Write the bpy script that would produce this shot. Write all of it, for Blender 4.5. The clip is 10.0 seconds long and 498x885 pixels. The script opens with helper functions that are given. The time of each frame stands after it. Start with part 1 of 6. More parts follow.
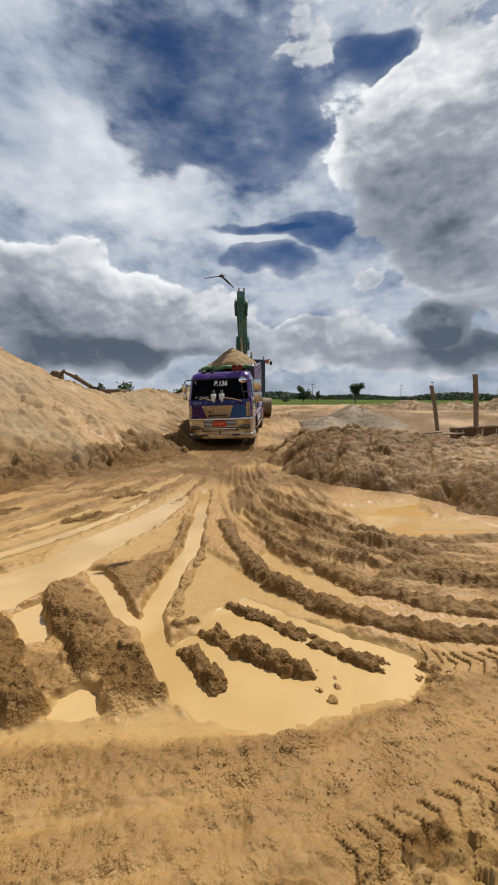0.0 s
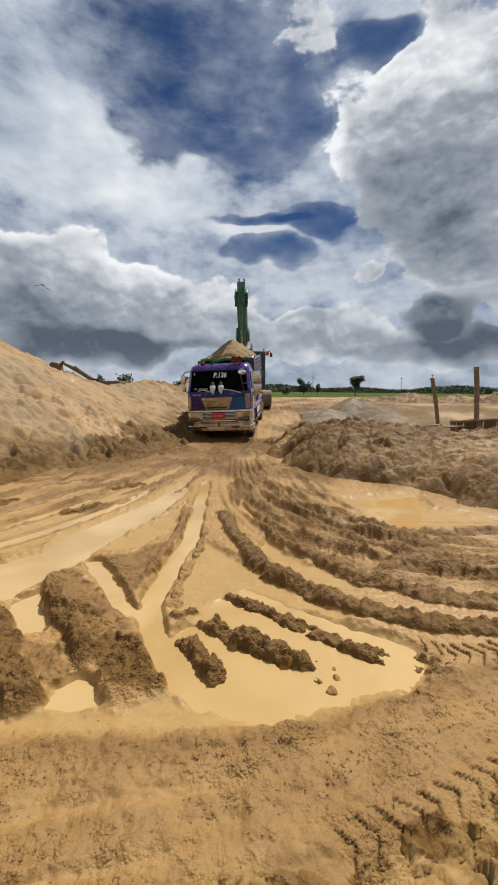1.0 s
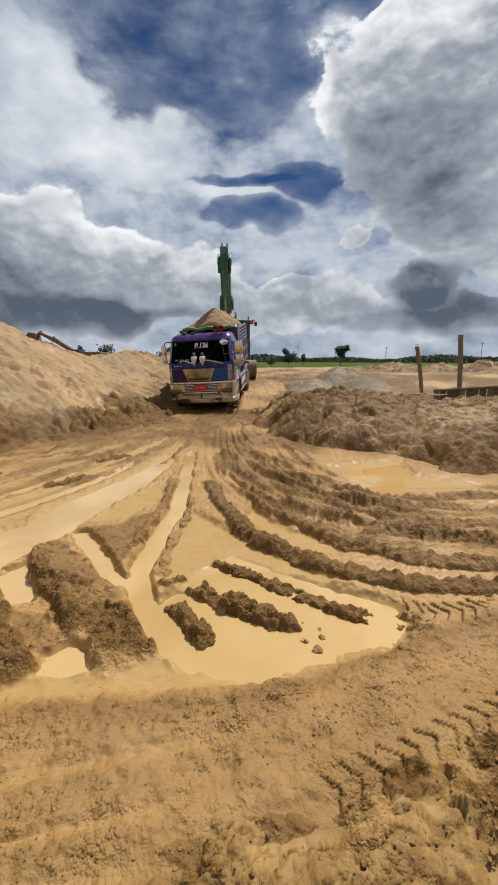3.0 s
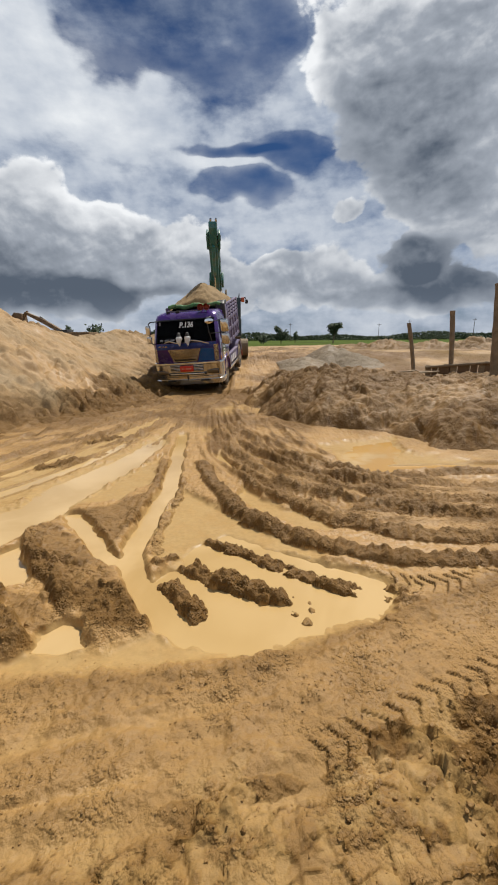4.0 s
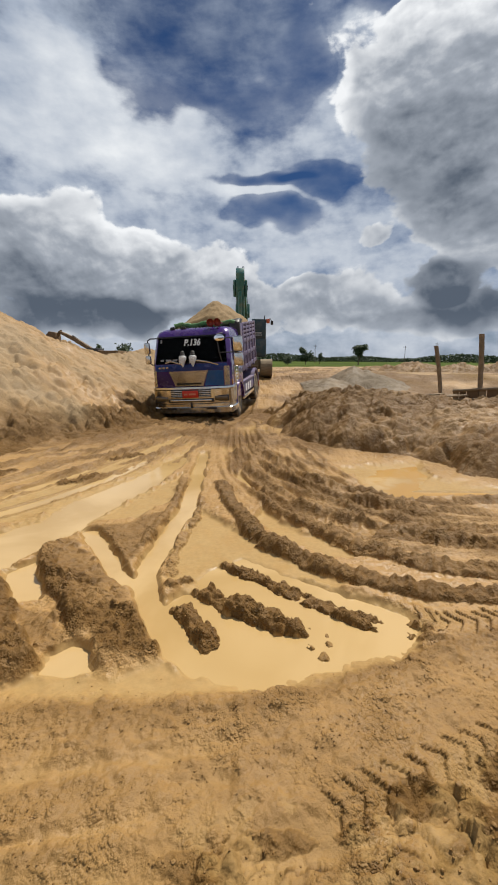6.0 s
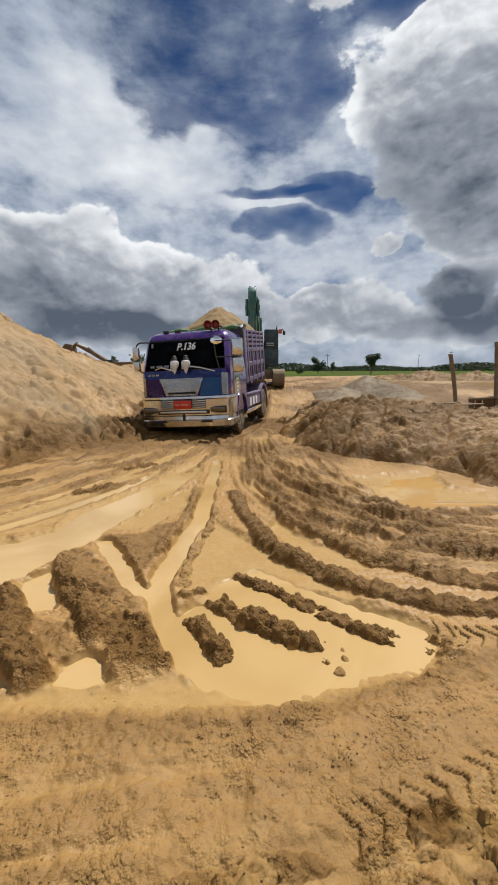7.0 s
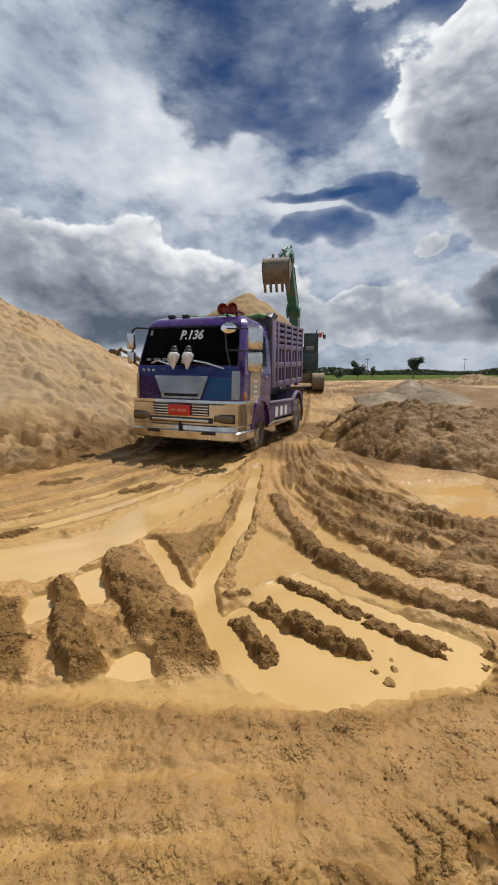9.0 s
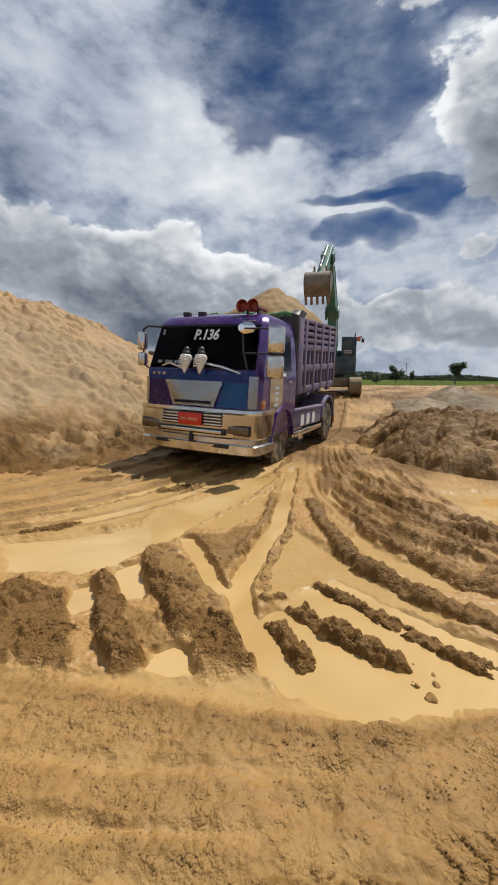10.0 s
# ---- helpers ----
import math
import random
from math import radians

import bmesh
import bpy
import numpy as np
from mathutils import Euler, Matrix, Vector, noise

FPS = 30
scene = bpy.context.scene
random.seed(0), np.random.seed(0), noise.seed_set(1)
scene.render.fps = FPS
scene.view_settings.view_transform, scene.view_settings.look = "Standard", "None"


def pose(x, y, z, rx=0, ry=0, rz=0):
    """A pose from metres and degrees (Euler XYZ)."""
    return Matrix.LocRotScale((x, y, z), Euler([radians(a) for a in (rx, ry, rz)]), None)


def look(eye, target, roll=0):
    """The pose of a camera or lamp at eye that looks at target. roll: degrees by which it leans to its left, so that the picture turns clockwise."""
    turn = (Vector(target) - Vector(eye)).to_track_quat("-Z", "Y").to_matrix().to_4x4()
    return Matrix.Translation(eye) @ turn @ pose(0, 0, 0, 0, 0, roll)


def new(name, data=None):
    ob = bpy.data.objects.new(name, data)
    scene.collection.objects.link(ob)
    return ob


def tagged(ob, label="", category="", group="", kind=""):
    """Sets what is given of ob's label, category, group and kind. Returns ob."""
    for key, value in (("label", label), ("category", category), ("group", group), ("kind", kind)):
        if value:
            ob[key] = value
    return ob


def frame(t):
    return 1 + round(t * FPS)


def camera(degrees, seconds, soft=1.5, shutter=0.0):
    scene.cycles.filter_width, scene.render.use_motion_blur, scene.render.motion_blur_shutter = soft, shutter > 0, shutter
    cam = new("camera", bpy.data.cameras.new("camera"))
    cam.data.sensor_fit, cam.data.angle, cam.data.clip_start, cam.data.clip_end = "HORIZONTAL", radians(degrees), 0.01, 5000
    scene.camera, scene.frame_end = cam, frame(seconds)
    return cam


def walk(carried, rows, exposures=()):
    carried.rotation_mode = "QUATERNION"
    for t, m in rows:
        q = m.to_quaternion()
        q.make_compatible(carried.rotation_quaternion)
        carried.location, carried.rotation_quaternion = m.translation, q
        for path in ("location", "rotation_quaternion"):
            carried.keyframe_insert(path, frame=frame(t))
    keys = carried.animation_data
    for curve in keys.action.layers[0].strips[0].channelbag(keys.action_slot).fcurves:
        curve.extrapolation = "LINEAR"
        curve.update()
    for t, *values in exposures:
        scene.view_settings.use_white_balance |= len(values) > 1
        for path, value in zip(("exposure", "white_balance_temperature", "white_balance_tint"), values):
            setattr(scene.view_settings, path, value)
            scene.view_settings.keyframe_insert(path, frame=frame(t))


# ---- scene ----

# camera: a hand-held phone at eye height, panning and tilting
cam = camera(63.4, 10.0, soft=1.9)
PATH = [(0.0, -0.01, -0.069, 1.689, 83.5, -0.3, 0.0), (0.5, -0.012, -0.052, 1.684, 83.08, -0.41, 0.11),
        (1.0, -0.01, -0.035, 1.668, 82.45, -0.52, -0.01), (1.5, -0.015, -0.039, 1.669, 81.65, -0.47, -0.31),
        (2.0, -0.011, -0.03, 1.662, 80.71, -0.43, -0.85), (2.5, -0.012, -0.011, 1.649, 79.66, -0.38, -1.45),
        (4.0, 0.018, -0.018, 1.641, 75.5, 0.48, -3.26), (4.5, 0.043, -0.004, 1.625, 74.24, 0.83, -3.2),
        (5.0, 0.066, 0.04, 1.592, 73.74, 0.77, -2.17), (5.5, 0.05, 0.036, 1.641, 76.01, 0.01, -0.85),
        (7.0, 0.039, 0.043, 1.645, 79.63, 0.18, 1.91), (7.5, 0.023, 0.034, 1.643, 79.67, 0.35, 2.86),
        (8.0, 0.016, 0.027, 1.64, 79.79, 0.58, 4.02), (8.5, -0.002, 0.028, 1.636, 79.98, 0.44, 5.39),
        (9.0, -0.032, 0.027, 1.637, 80.22, 0.21, 7.2), (9.5, -0.046, 0.023, 1.634, 80.47, -0.1, 9.53),
        (10.0, -0.085, 0.011, 1.638, 80.61, -0.6, 12.08)]
walk(cam, [(r[0], pose(*r[1:])) for r in PATH])

# ---------------------------------------------------------------- light
SUN_AZ, SUN_EL = 36.0, 62.0     # degrees from +y towards +x, and above the horizon
sun = new("sun", bpy.data.lights.new("sun", "SUN"))
sun.data.energy, sun.data.angle, sun.data.color = 5.0, radians(0.6), (1.0, 0.95, 0.86)
SUN_WAY = Vector((math.sin(radians(SUN_AZ)) * math.cos(radians(SUN_EL)), math.cos(radians(SUN_AZ)) * math.cos(radians(SUN_EL)), math.sin(radians(SUN_EL))))
sun.matrix_world = look(SUN_WAY * 60, (0, 0, 0))


class Nodes:
    """Short-hand for node arithmetic."""

    def __init__(self, tree):
        self.tree = tree

    def add(self, kind, **sets):
        n = self.tree.nodes.new(kind)
        for k, v in sets.items():
            setattr(n, k, v)
        return n

    def link(self, a, b):
        self.tree.links.new(a, b)

    def put(self, socket, v):
        if isinstance(v, bpy.types.NodeSocket):
            self.link(v, socket)
        else:
            socket.default_value = v

    def m(self, op, a, b=0.0, c=0.0, clamp=False):
        n = self.add("ShaderNodeMath", operation=op, use_clamp=clamp)
        for i, v in enumerate((a, b, c)):
            self.put(n.inputs[i], v)
        return n.outputs[0]

    def ramp(self, v, lo, hi, a=0.0, b=1.0):
        n = self.add("ShaderNodeMapRange", interpolation_type="SMOOTHSTEP")
        for i, x in enumerate((v, lo, hi, a, b)):
            self.put(n.inputs[i], x)
        return n.outputs[0]

    def noise(self, vec, scale, detail=4.0, rough=0.55, lac=2.0, dist=0.0, dims="3D"):
        n = self.add("ShaderNodeTexNoise", noise_dimensions=dims)
        self.link(vec, n.inputs["Vector"])
        n.inputs["Scale"].default_value, n.inputs["Detail"].default_value = scale, detail
        n.inputs["Roughness"].default_value, n.inputs["Lacunarity"].default_value = rough, lac
        n.inputs["Distortion"].default_value = dist
        return n.outputs[0]

    def mix(self, f, a, b, blend="MIX"):
        n = self.add("ShaderNodeMix", data_type="RGBA", blend_type=blend)
        self.put(n.inputs[0], f), self.put(n.inputs[6], a), self.put(n.inputs[7], b)
        return n.outputs[2]

    def puffs(self, vec, scale, detail=3.0, rough=0.5):
        n = self.add("ShaderNodeTexVoronoi", voronoi_dimensions="2D", feature="SMOOTH_F1", normalize=True)
        self.link(vec, n.inputs["Vector"])
        n.inputs["Scale"].default_value, n.inputs["Detail"].default_value, n.inputs["Roughness"].default_value = scale, detail, rough
        n.inputs["Smoothness"].default_value = 0.35
        return self.m("SUBTRACT", 0.42, n.outputs["Distance"])

    def vec(self, x, y, z=0.0):
        n = self.add("ShaderNodeCombineXYZ")
        for i, v in enumerate((x, y, z)):
            self.put(n.inputs[i], v)
        return n.outputs[0]


def build_sky():
    world = bpy.data.worlds.new("sky")
    scene.world = world
    world.use_nodes = True
    world.node_tree.nodes.clear()
    n = Nodes(world.node_tree)
    sky = n.add("ShaderNodeTexSky", sky_type="NISHITA", sun_disc=False, sun_elevation=radians(SUN_EL), sun_rotation=radians(SUN_AZ))
    sky.dust_density, sky.air_density, sky.ozone_density = 0.6, 1.0, 2.5
    sep = n.add("ShaderNodeSeparateXYZ")
    n.link(n.add("ShaderNodeTexCoord").outputs["Generated"], sep.inputs[0])
    x, y, z = sep.outputs
    az = n.m("MULTIPLY", n.m("ARCTAN2", x, y), 57.2958)
    el = n.m("MULTIPLY", n.m("ARCSINE", z), 57.2958)
    up = n.m("MULTIPLY", n.m("TANGENT", n.m("MINIMUM", n.m("ARCSINE", z), 1.25)), 57.2958)
    flat = n.vec(n.m("DIVIDE", az, 10.0), n.m("DIVIDE", up, 8.0))
    other = n.vec(n.m("ADD", n.m("DIVIDE", az, 10.0), 31.7), n.m("DIVIDE", up, 8.0))
    w1, w2 = n.m("SUBTRACT", n.noise(flat, 0.9, 2, 0.5), 0.5), n.m("SUBTRACT", n.noise(other, 1.0, 2, 0.5), 0.5)
    azw, elw = n.m("ADD", az, n.m("MULTIPLY", w1, 11.0)), n.m("ADD", el, n.m("MULTIPLY", w2, 7.0))
    billow = n.m("SUBTRACT", n.noise(flat, 2.6, 8, 0.56), 0.5)
    billow3 = n.m("SUBTRACT", n.noise(n.vec(n.m("ADD", n.m("DIVIDE", azw, 9.0), 3.1), n.m("DIVIDE", up, 6.5)), 8.0, 7, 0.6), 0.5)
    soft = n.m("SUBTRACT", n.noise(n.vec(n.m("MULTIPLY", n.m("ADD", az, n.m("MULTIPLY", el, 0.9)), 0.06), n.m("MULTIPLY", n.m("SUBTRACT", el, n.m("MULTIPLY", az, 0.12)), 0.16)), 1.2, 6, 0.58), 0.5)

    def blob(a, e, ra, re, amount, ax=azw, ey=elw):
        da, de = n.m("DIVIDE", n.m("SUBTRACT", ax, a), ra), n.m("DIVIDE", n.m("SUBTRACT", ey, e), re)
        d = n.m("ADD", n.m("MULTIPLY", da, da), n.m("MULTIPLY", de, de))
        return n.m("MULTIPLY", n.ramp(d, 1.4, 0.0), amount)

    def total(blobs, start):
        out = start
        for b in blobs:
            out = n.m("ADD", out, blob(*b))
        return out

    def tint(value, low, mid, high):
        ramp = n.add("ShaderNodeValToRGB")
        n.link(value, ramp.inputs[0])
        e = ramp.color_ramp.elements
        e[0].color, e[1].color = low + (1,), high + (1,)
        e.new(0.5).color = mid + (1,)
        return ramp.outputs[0]

    # rounded heads, and how far each leans towards the light above it
    def heads(lift, side, scale):
        p = n.vec(n.m("ADD", n.m("DIVIDE", n.m("ADD", az, side), 10.0), n.m("MULTIPLY", w1, 0.5)), n.m("ADD", n.m("DIVIDE", n.m("ADD", up, lift), 8.0), n.m("MULTIPLY", w2, 0.5)))
        return n.puffs(p, scale, 2.0, 0.45)

    head = n.m("ADD", heads(0.0, 0.0, 2.4), n.m("MULTIPLY", heads(0.0, 3.0, 6.0), 0.45))
    above = n.m("ADD", heads(0.9, 0.3, 2.4), n.m("MULTIPLY", heads(0.45, 3.15, 6.0), 0.45))
    relief = n.m("SUBTRACT", head, above)
    # high thin cloud, torn open over the blue
    slope = n.m("ADD", el, n.m("MULTIPLY", az, 0.62))
    cover = total([(-3, 33.5, 15, 6.5, -0.62), (-11, 29.0, 7, 2.6, -0.55), (-2, 28.8, 7, 2.6, -0.55), (5, 31, 4, 5, -0.5), (14.5, 36.8, 5.5, 2.4, -0.9),
                   (9.5, 20.8, 6.0, 2.0, -1.1), (1.5, 20.9, 6.5, 1.0, -0.8), (2.5, 17.6, 7.5, 1.5, -1.0), (-1.0, 19.7, 5.5, 0.8, 0.55), (-20, 26, 11, 5, 0.5), (-13, 23.5, 8, 3.5, 0.5)],
                  n.m("ADD", 0.74, n.m("ADD", n.m("MULTIPLY", soft, 1.0), n.m("ADD", n.m("MULTIPLY", billow, 0.85), n.m("MULTIPLY", head, 0.16)))))
    cover = n.m("SUBTRACT", cover, n.m("MULTIPLY", n.ramp(slope, 19.0, 29.0), n.m("MULTIPLY", n.ramp(az, 10.0, 3.0), 0.22)))
    cover = n.m("SUBTRACT", cover, n.ramp(el, 44.0, 62.0, 0.0, 0.75))
    clear = total([(9, 20.6, 6.0, 2.0, 1.0), (1.5, 21.0, 6.0, 0.9, 0.9), (3.0, 17.6, 6.5, 1.3, 1.0), (15, 37.0, 5.0, 2.2, 1.0), (-10, 28.4, 6, 1.8, 0.8), (-1, 28.6, 6, 2.0, 0.8), (5.5, 31.5, 3, 5, 0.8)], 0.0)
    thin = n.m("MAXIMUM", n.ramp(cover, 0.10, 0.88), n.m("MULTIPLY", n.ramp(n.m("ADD", soft, n.m("MULTIPLY", billow, 0.4)), -0.3, 0.2), n.m("SUBTRACT", 0.62, n.m("MULTIPLY", clear, 0.5), clamp=True)))
    glow = total([(-20, 26, 14, 6, 0.24), (-12, 22, 9, 4, 0.16), (-1, 19.6, 6, 1.4, 0.25), (3, 14, 14, 5, 0.05), (17, 3.5, 16, 2.0, 0.05), (-8, 36, 18, 6, -0.30), (-30, 30, 6, 5, -0.16), (-41, 23, 5, 5, -0.3)],
                 n.m("ADD", 0.56, n.m("ADD", n.m("MULTIPLY", soft, 0.7), n.m("ADD", n.m("MULTIPLY", billow, 0.4), n.m("MULTIPLY", relief, 0.12)))))
    veil = tint(glow, (1.2, 1.6, 2.3), (3.9, 4.5, 5.5), (8.2, 8.5, 8.8))
    blue = n.mix(1.0, sky.outputs[0], (0.13, 0.225, 0.36, 1), "MULTIPLY")
    col = n.mix(thin, blue, veil)
    # heaped cloud with firm edges, lit from above and behind
    heap = total([(21.0, 29.5, 13.0, 5.6, 1.0), (24, 33, 9, 4.5, 0.8), (23, 22, 9, 6.5, 0.9), (32, 26, 11, 11, 0.8), (25, 15.5, 7, 3.0, 0.7), (24, 9.3, 4.4, 2.4, 0.85), (32, 12, 8, 4, 0.8),
                  (-19, 9.5, 16, 6.6, 1.0), (-24, 4, 14, 2.5, 0.6), (-27, 14.5, 8, 5, 0.9), (-14, 13, 5, 4.0, 0.6), (-4, 10, 7, 4.6, 0.75), (-42, 12, 14, 8, 0.9), (15, 14.5, 3, 1.6, 0.6),
                  (12, 8, 8, 3.4, 0.55), (4, 6.5, 12, 3.4, 0.7), (24, 5.5, 14, 3.0, 0.8), (7.0, 38.0, 4.2, 3.4, 0.48), (12, 42.0, 9, 2.4, 0.55), (15, 37.2, 5.0, 2.0, -0.7), (24, 39, 6, 3, 0.5), (48, 20, 14, 12, 0.7), (-70, 18, 20, 14, 0.8), (80, 25, 22, 16, 0.8)],
                 n.m("ADD", n.m("ADD", -0.16, n.m("MULTIPLY", billow, 0.8)), n.m("ADD", n.m("MULTIPLY", head, 0.75), n.m("MULTIPLY", billow3, 0.25))))
    firm = n.ramp(heap, 0.22, 0.46)
    edge = n.ramp(heap, 0.26, 0.95, 0.22, 0.0)
    light = total([(20, 22.5, 10, 5.5, -0.24), (24, 17.0, 7, 3.5, -0.22), (24, 9.3, 5, 2.6, -0.42), (31, 6, 12, 3.0, -0.52), (20, 5, 8, 1.6, -0.15), (-22, 5.2, 15, 2.9, -0.56), (-10, 5.2, 8, 2.0, -0.30), (-30, 9.5, 7, 3.0, -0.28),
                   (-22, 9.5, 10, 2.4, -0.10), (21, 34.0, 12, 3.0, 0.34), (9.5, 30, 3.0, 6, 0.28), (14, 27.5, 5, 2.5, 0.14), (-16, 15.4, 9, 2.2, 0.34), (-26, 18.5, 7, 2.0, 0.25), (-4, 12.5, 6, 3.0, 0.22), (8, 10, 9, 3, 0.05), (-42, 12, 9, 4, -0.15)],
                  n.m("ADD", n.m("ADD", 0.50, edge), n.m("ADD", n.m("MULTIPLY", billow, 0.7), n.m("ADD", n.m("MULTIPLY", relief, 0.40), n.m("MULTIPLY", billow3, 0.10)))))
    lit = tint(light, (0.95, 1.2, 1.6), (3.5, 3.85, 4.4), (9.0, 9.2, 9.4))
    col = n.mix(firm, col, lit)
    # brighter, hazier low down
    haze = n.ramp(el, 6.0, 0.0, 0.0, 0.42)
    col = n.mix(haze, col, tint(n.m("ADD", 0.5, n.m("ADD", soft, billow)), (1.5, 1.9, 2.5), (3.4, 3.9, 4.7), (6.2, 6.6, 7.2)))
    back = n.add("ShaderNodeBackground")
    n.link(col, back.inputs[0])
    back.inputs[1].default_value = 0.1
    n.link(back.outputs[0], n.add("ShaderNodeOutputWorld").inputs[0])


build_sky()

# ---------------------------------------------------------------- materials


def surface(name, color, rough=0.6, metal=0.0, dark=0.6, scale=3.0, bump=0.2, fine=40.0, coat=0.0, dirt=None, dirt_amount=0.4, depth=0.02, spec=0.5, emit=0.0):
    """A surface with two scales of variation, and dust or mud over it where dirt is given."""
    mat = bpy.data.materials.new(name)
    mat.use_nodes = True
    n = Nodes(mat.node_tree)
    b = mat.node_tree.nodes["Principled BSDF"]
    pos = n.add("ShaderNodeTexCoord").outputs["Object"]
    big, small = n.noise(pos, scale, 5, 0.6), n.noise(pos, fine, 4, 0.6)
    f = n.m("ADD", n.m("MULTIPLY", big, 0.65), n.m("MULTIPLY", small, 0.35))
    col = n.mix(n.ramp(f, 0.32, 0.68), tuple(c * dark for c in color) + (1,), tuple(color) + (1,))
    if dirt:
        d = n.m("MULTIPLY", n.ramp(n.noise(pos, scale * 1.7, 8, 0.7), 0.42, 0.68), dirt_amount)
        col = n.mix(d, col, tuple(dirt) + (1,))
        n.link(n.m("ADD", rough, n.m("MULTIPLY", d, 0.6 - 0.5 * rough)), b.inputs["Roughness"])
        n.link(n.m("MULTIPLY", metal, n.m("SUBTRACT", 1.0, d)), b.inputs["Metallic"])
    else:
        n.link(n.m("ADD", rough * 0.85, n.m("MULTIPLY", small, rough * 0.3)), b.inputs["Roughness"])
        b.inputs["Metallic"].default_value = metal
    n.link(col, b.inputs["Base Color"])
    b.inputs["Coat Weight"].default_value, b.inputs["Specular IOR Level"].default_value = coat, spec
    if emit:
        b.inputs["Emission Strength"].default_value = emit
        b.inputs["Emission Color"].default_value = tuple(color) + (1,)
    bp = n.add("ShaderNodeBump")
    bp.inputs["Strength"].default_value, bp.inputs["Distance"].default_value = bump, depth
    n.link(f, bp.inputs["Height"]), n.link(bp.outputs[0], b.inputs["Normal"])
    return mat


def soil(name, pale, brown, dry):
    """Wet sand and mud: 'churn' is how much it has been broken up, plus shade painted on lug edges, 'dry' how far it
    has dried.
    """
    mat = bpy.data.materials.new(name)
    mat.use_nodes = True
    n = Nodes(mat.node_tree)
    b = mat.node_tree.nodes["Principled BSDF"]
    pos = n.add("ShaderNodeTexCoord").outputs["Object"]
    churn = n.add("ShaderNodeAttribute", attribute_name="churn").outputs["Fac"]
    parch = n.add("ShaderNodeAttribute", attribute_name="dry").outputs["Fac"]
    silt = n.add("ShaderNodeAttribute", attribute_name="silt").outputs["Fac"]
    big, mid, small, grit = n.noise(pos, 0.9, 5, 0.6), n.noise(pos, 5.0, 6, 0.65), n.noise(pos, 26.0, 6, 0.7), n.noise(pos, 120.0, 3, 0.6)
    var = n.m("ADD", n.m("MULTIPLY", big, 0.45), n.m("ADD", n.m("MULTIPLY", mid, 0.35), n.m("MULTIPLY", small, 0.25)))
    f = n.ramp(n.m("ADD", churn, n.m("MULTIPLY", n.m("SUBTRACT", var, 0.52), 1.15)), 0.2, 0.85)
    col = n.mix(f, tuple(pale) + (1,), tuple(brown) + (1,))
    col = n.mix(n.m("MULTIPLY", parch, n.ramp(var, 0.3, 0.62, 0.5, 1.0)), col, tuple(dry) + (1,))
    col = n.mix(n.m("MULTIPLY", silt, n.ramp(mid, 0.3, 0.6, 0.55, 0.95)), col, (0.385, 0.248, 0.098, 1))
    tone = n.ramp(n.m("ADD", n.m("MULTIPLY", small, 0.8), n.m("MULTIPLY", grit, 0.2)), 0.3, 0.7, n.m("SUBTRACT", 0.88, n.m("MULTIPLY", churn, n.m("SUBTRACT", 0.18, n.m("MULTIPLY", silt, 0.1)))), 1.08)
    cc = n.add("ShaderNodeCombineColor")
    for i in range(3):
        n.link(tone, cc.inputs[i])
    col = n.mix(1.0, col, cc.outputs[0], "MULTIPLY")
    n.link(col, b.inputs["Base Color"])
    wet = n.m("MULTIPLY", n.m("SUBTRACT", 1.0, parch), n.ramp(n.noise(pos, 2.2, 5, 0.6), 0.42, 0.62))
    n.link(n.m("SUBTRACT", n.m("ADD", 0.58, n.m("MULTIPLY", parch, 0.28)), n.m("MULTIPLY", n.m("MAXIMUM", n.m("MULTIPLY", wet, n.m("SUBTRACT", 0.8, n.m("MULTIPLY", churn, 0.7))), n.m("MULTIPLY", silt, 0.15)), 0.32)), b.inputs["Roughness"])
    n.link(n.m("SUBTRACT", n.m("SUBTRACT", 0.44, n.m("MULTIPLY", churn, 0.28)), n.m("MULTIPLY", n.m("MAXIMUM", parch, silt), 0.26), clamp=True), b.inputs["Specular IOR Level"])
    bp = n.add("ShaderNodeBump")
    bp.inputs["Strength"].default_value, bp.inputs["Distance"].default_value = 0.9, 0.04
    def crumbs(scale, detail):
        v = n.add("ShaderNodeTexVoronoi", feature="F1", normalize=True)
        n.link(n.mix(0.06, pos, n.add("ShaderNodeTexNoise").outputs["Color"], "ADD"), v.inputs["Vector"])
        v.inputs["Scale"].default_value, v.inputs["Detail"].default_value, v.inputs["Roughness"].default_value = scale, detail, 0.6
        return n.ramp(v.outputs["Distance"], 0.06, 0.42, 1.0, 0.0)

    clod = n.m("ADD", n.m("MULTIPLY", n.noise(pos, 9.0, 5, 0.6), 0.75), n.m("MULTIPLY", crumbs(13.0, 2.0), 0.22))
    spill = n.m("MULTIPLY", crumbs(52.0, 1.0), n.ramp(n.noise(pos, 3.3, 4, 0.65), 0.44, 0.62))
    rise = n.m("ADD", n.m("MULTIPLY", clod, n.m("MULTIPLY", churn, 1.15)), n.m("MULTIPLY", small, n.m("ADD", 0.11, n.m("MULTIPLY", churn, 0.34))))
    rise = n.m("ADD", rise, n.m("MULTIPLY", spill, n.m("ADD", 0.12, n.m("MULTIPLY", churn, 0.25))))
    rise = n.m("ADD", rise, n.m("MULTIPLY", grit, 0.03))
    n.link(n.m("MULTIPLY", rise, n.m("SUBTRACT", 1.0, n.m("MULTIPLY", silt, 0.8))), bp.inputs["Height"])
    n.link(bp.outputs[0], b.inputs["Normal"])
    return mat


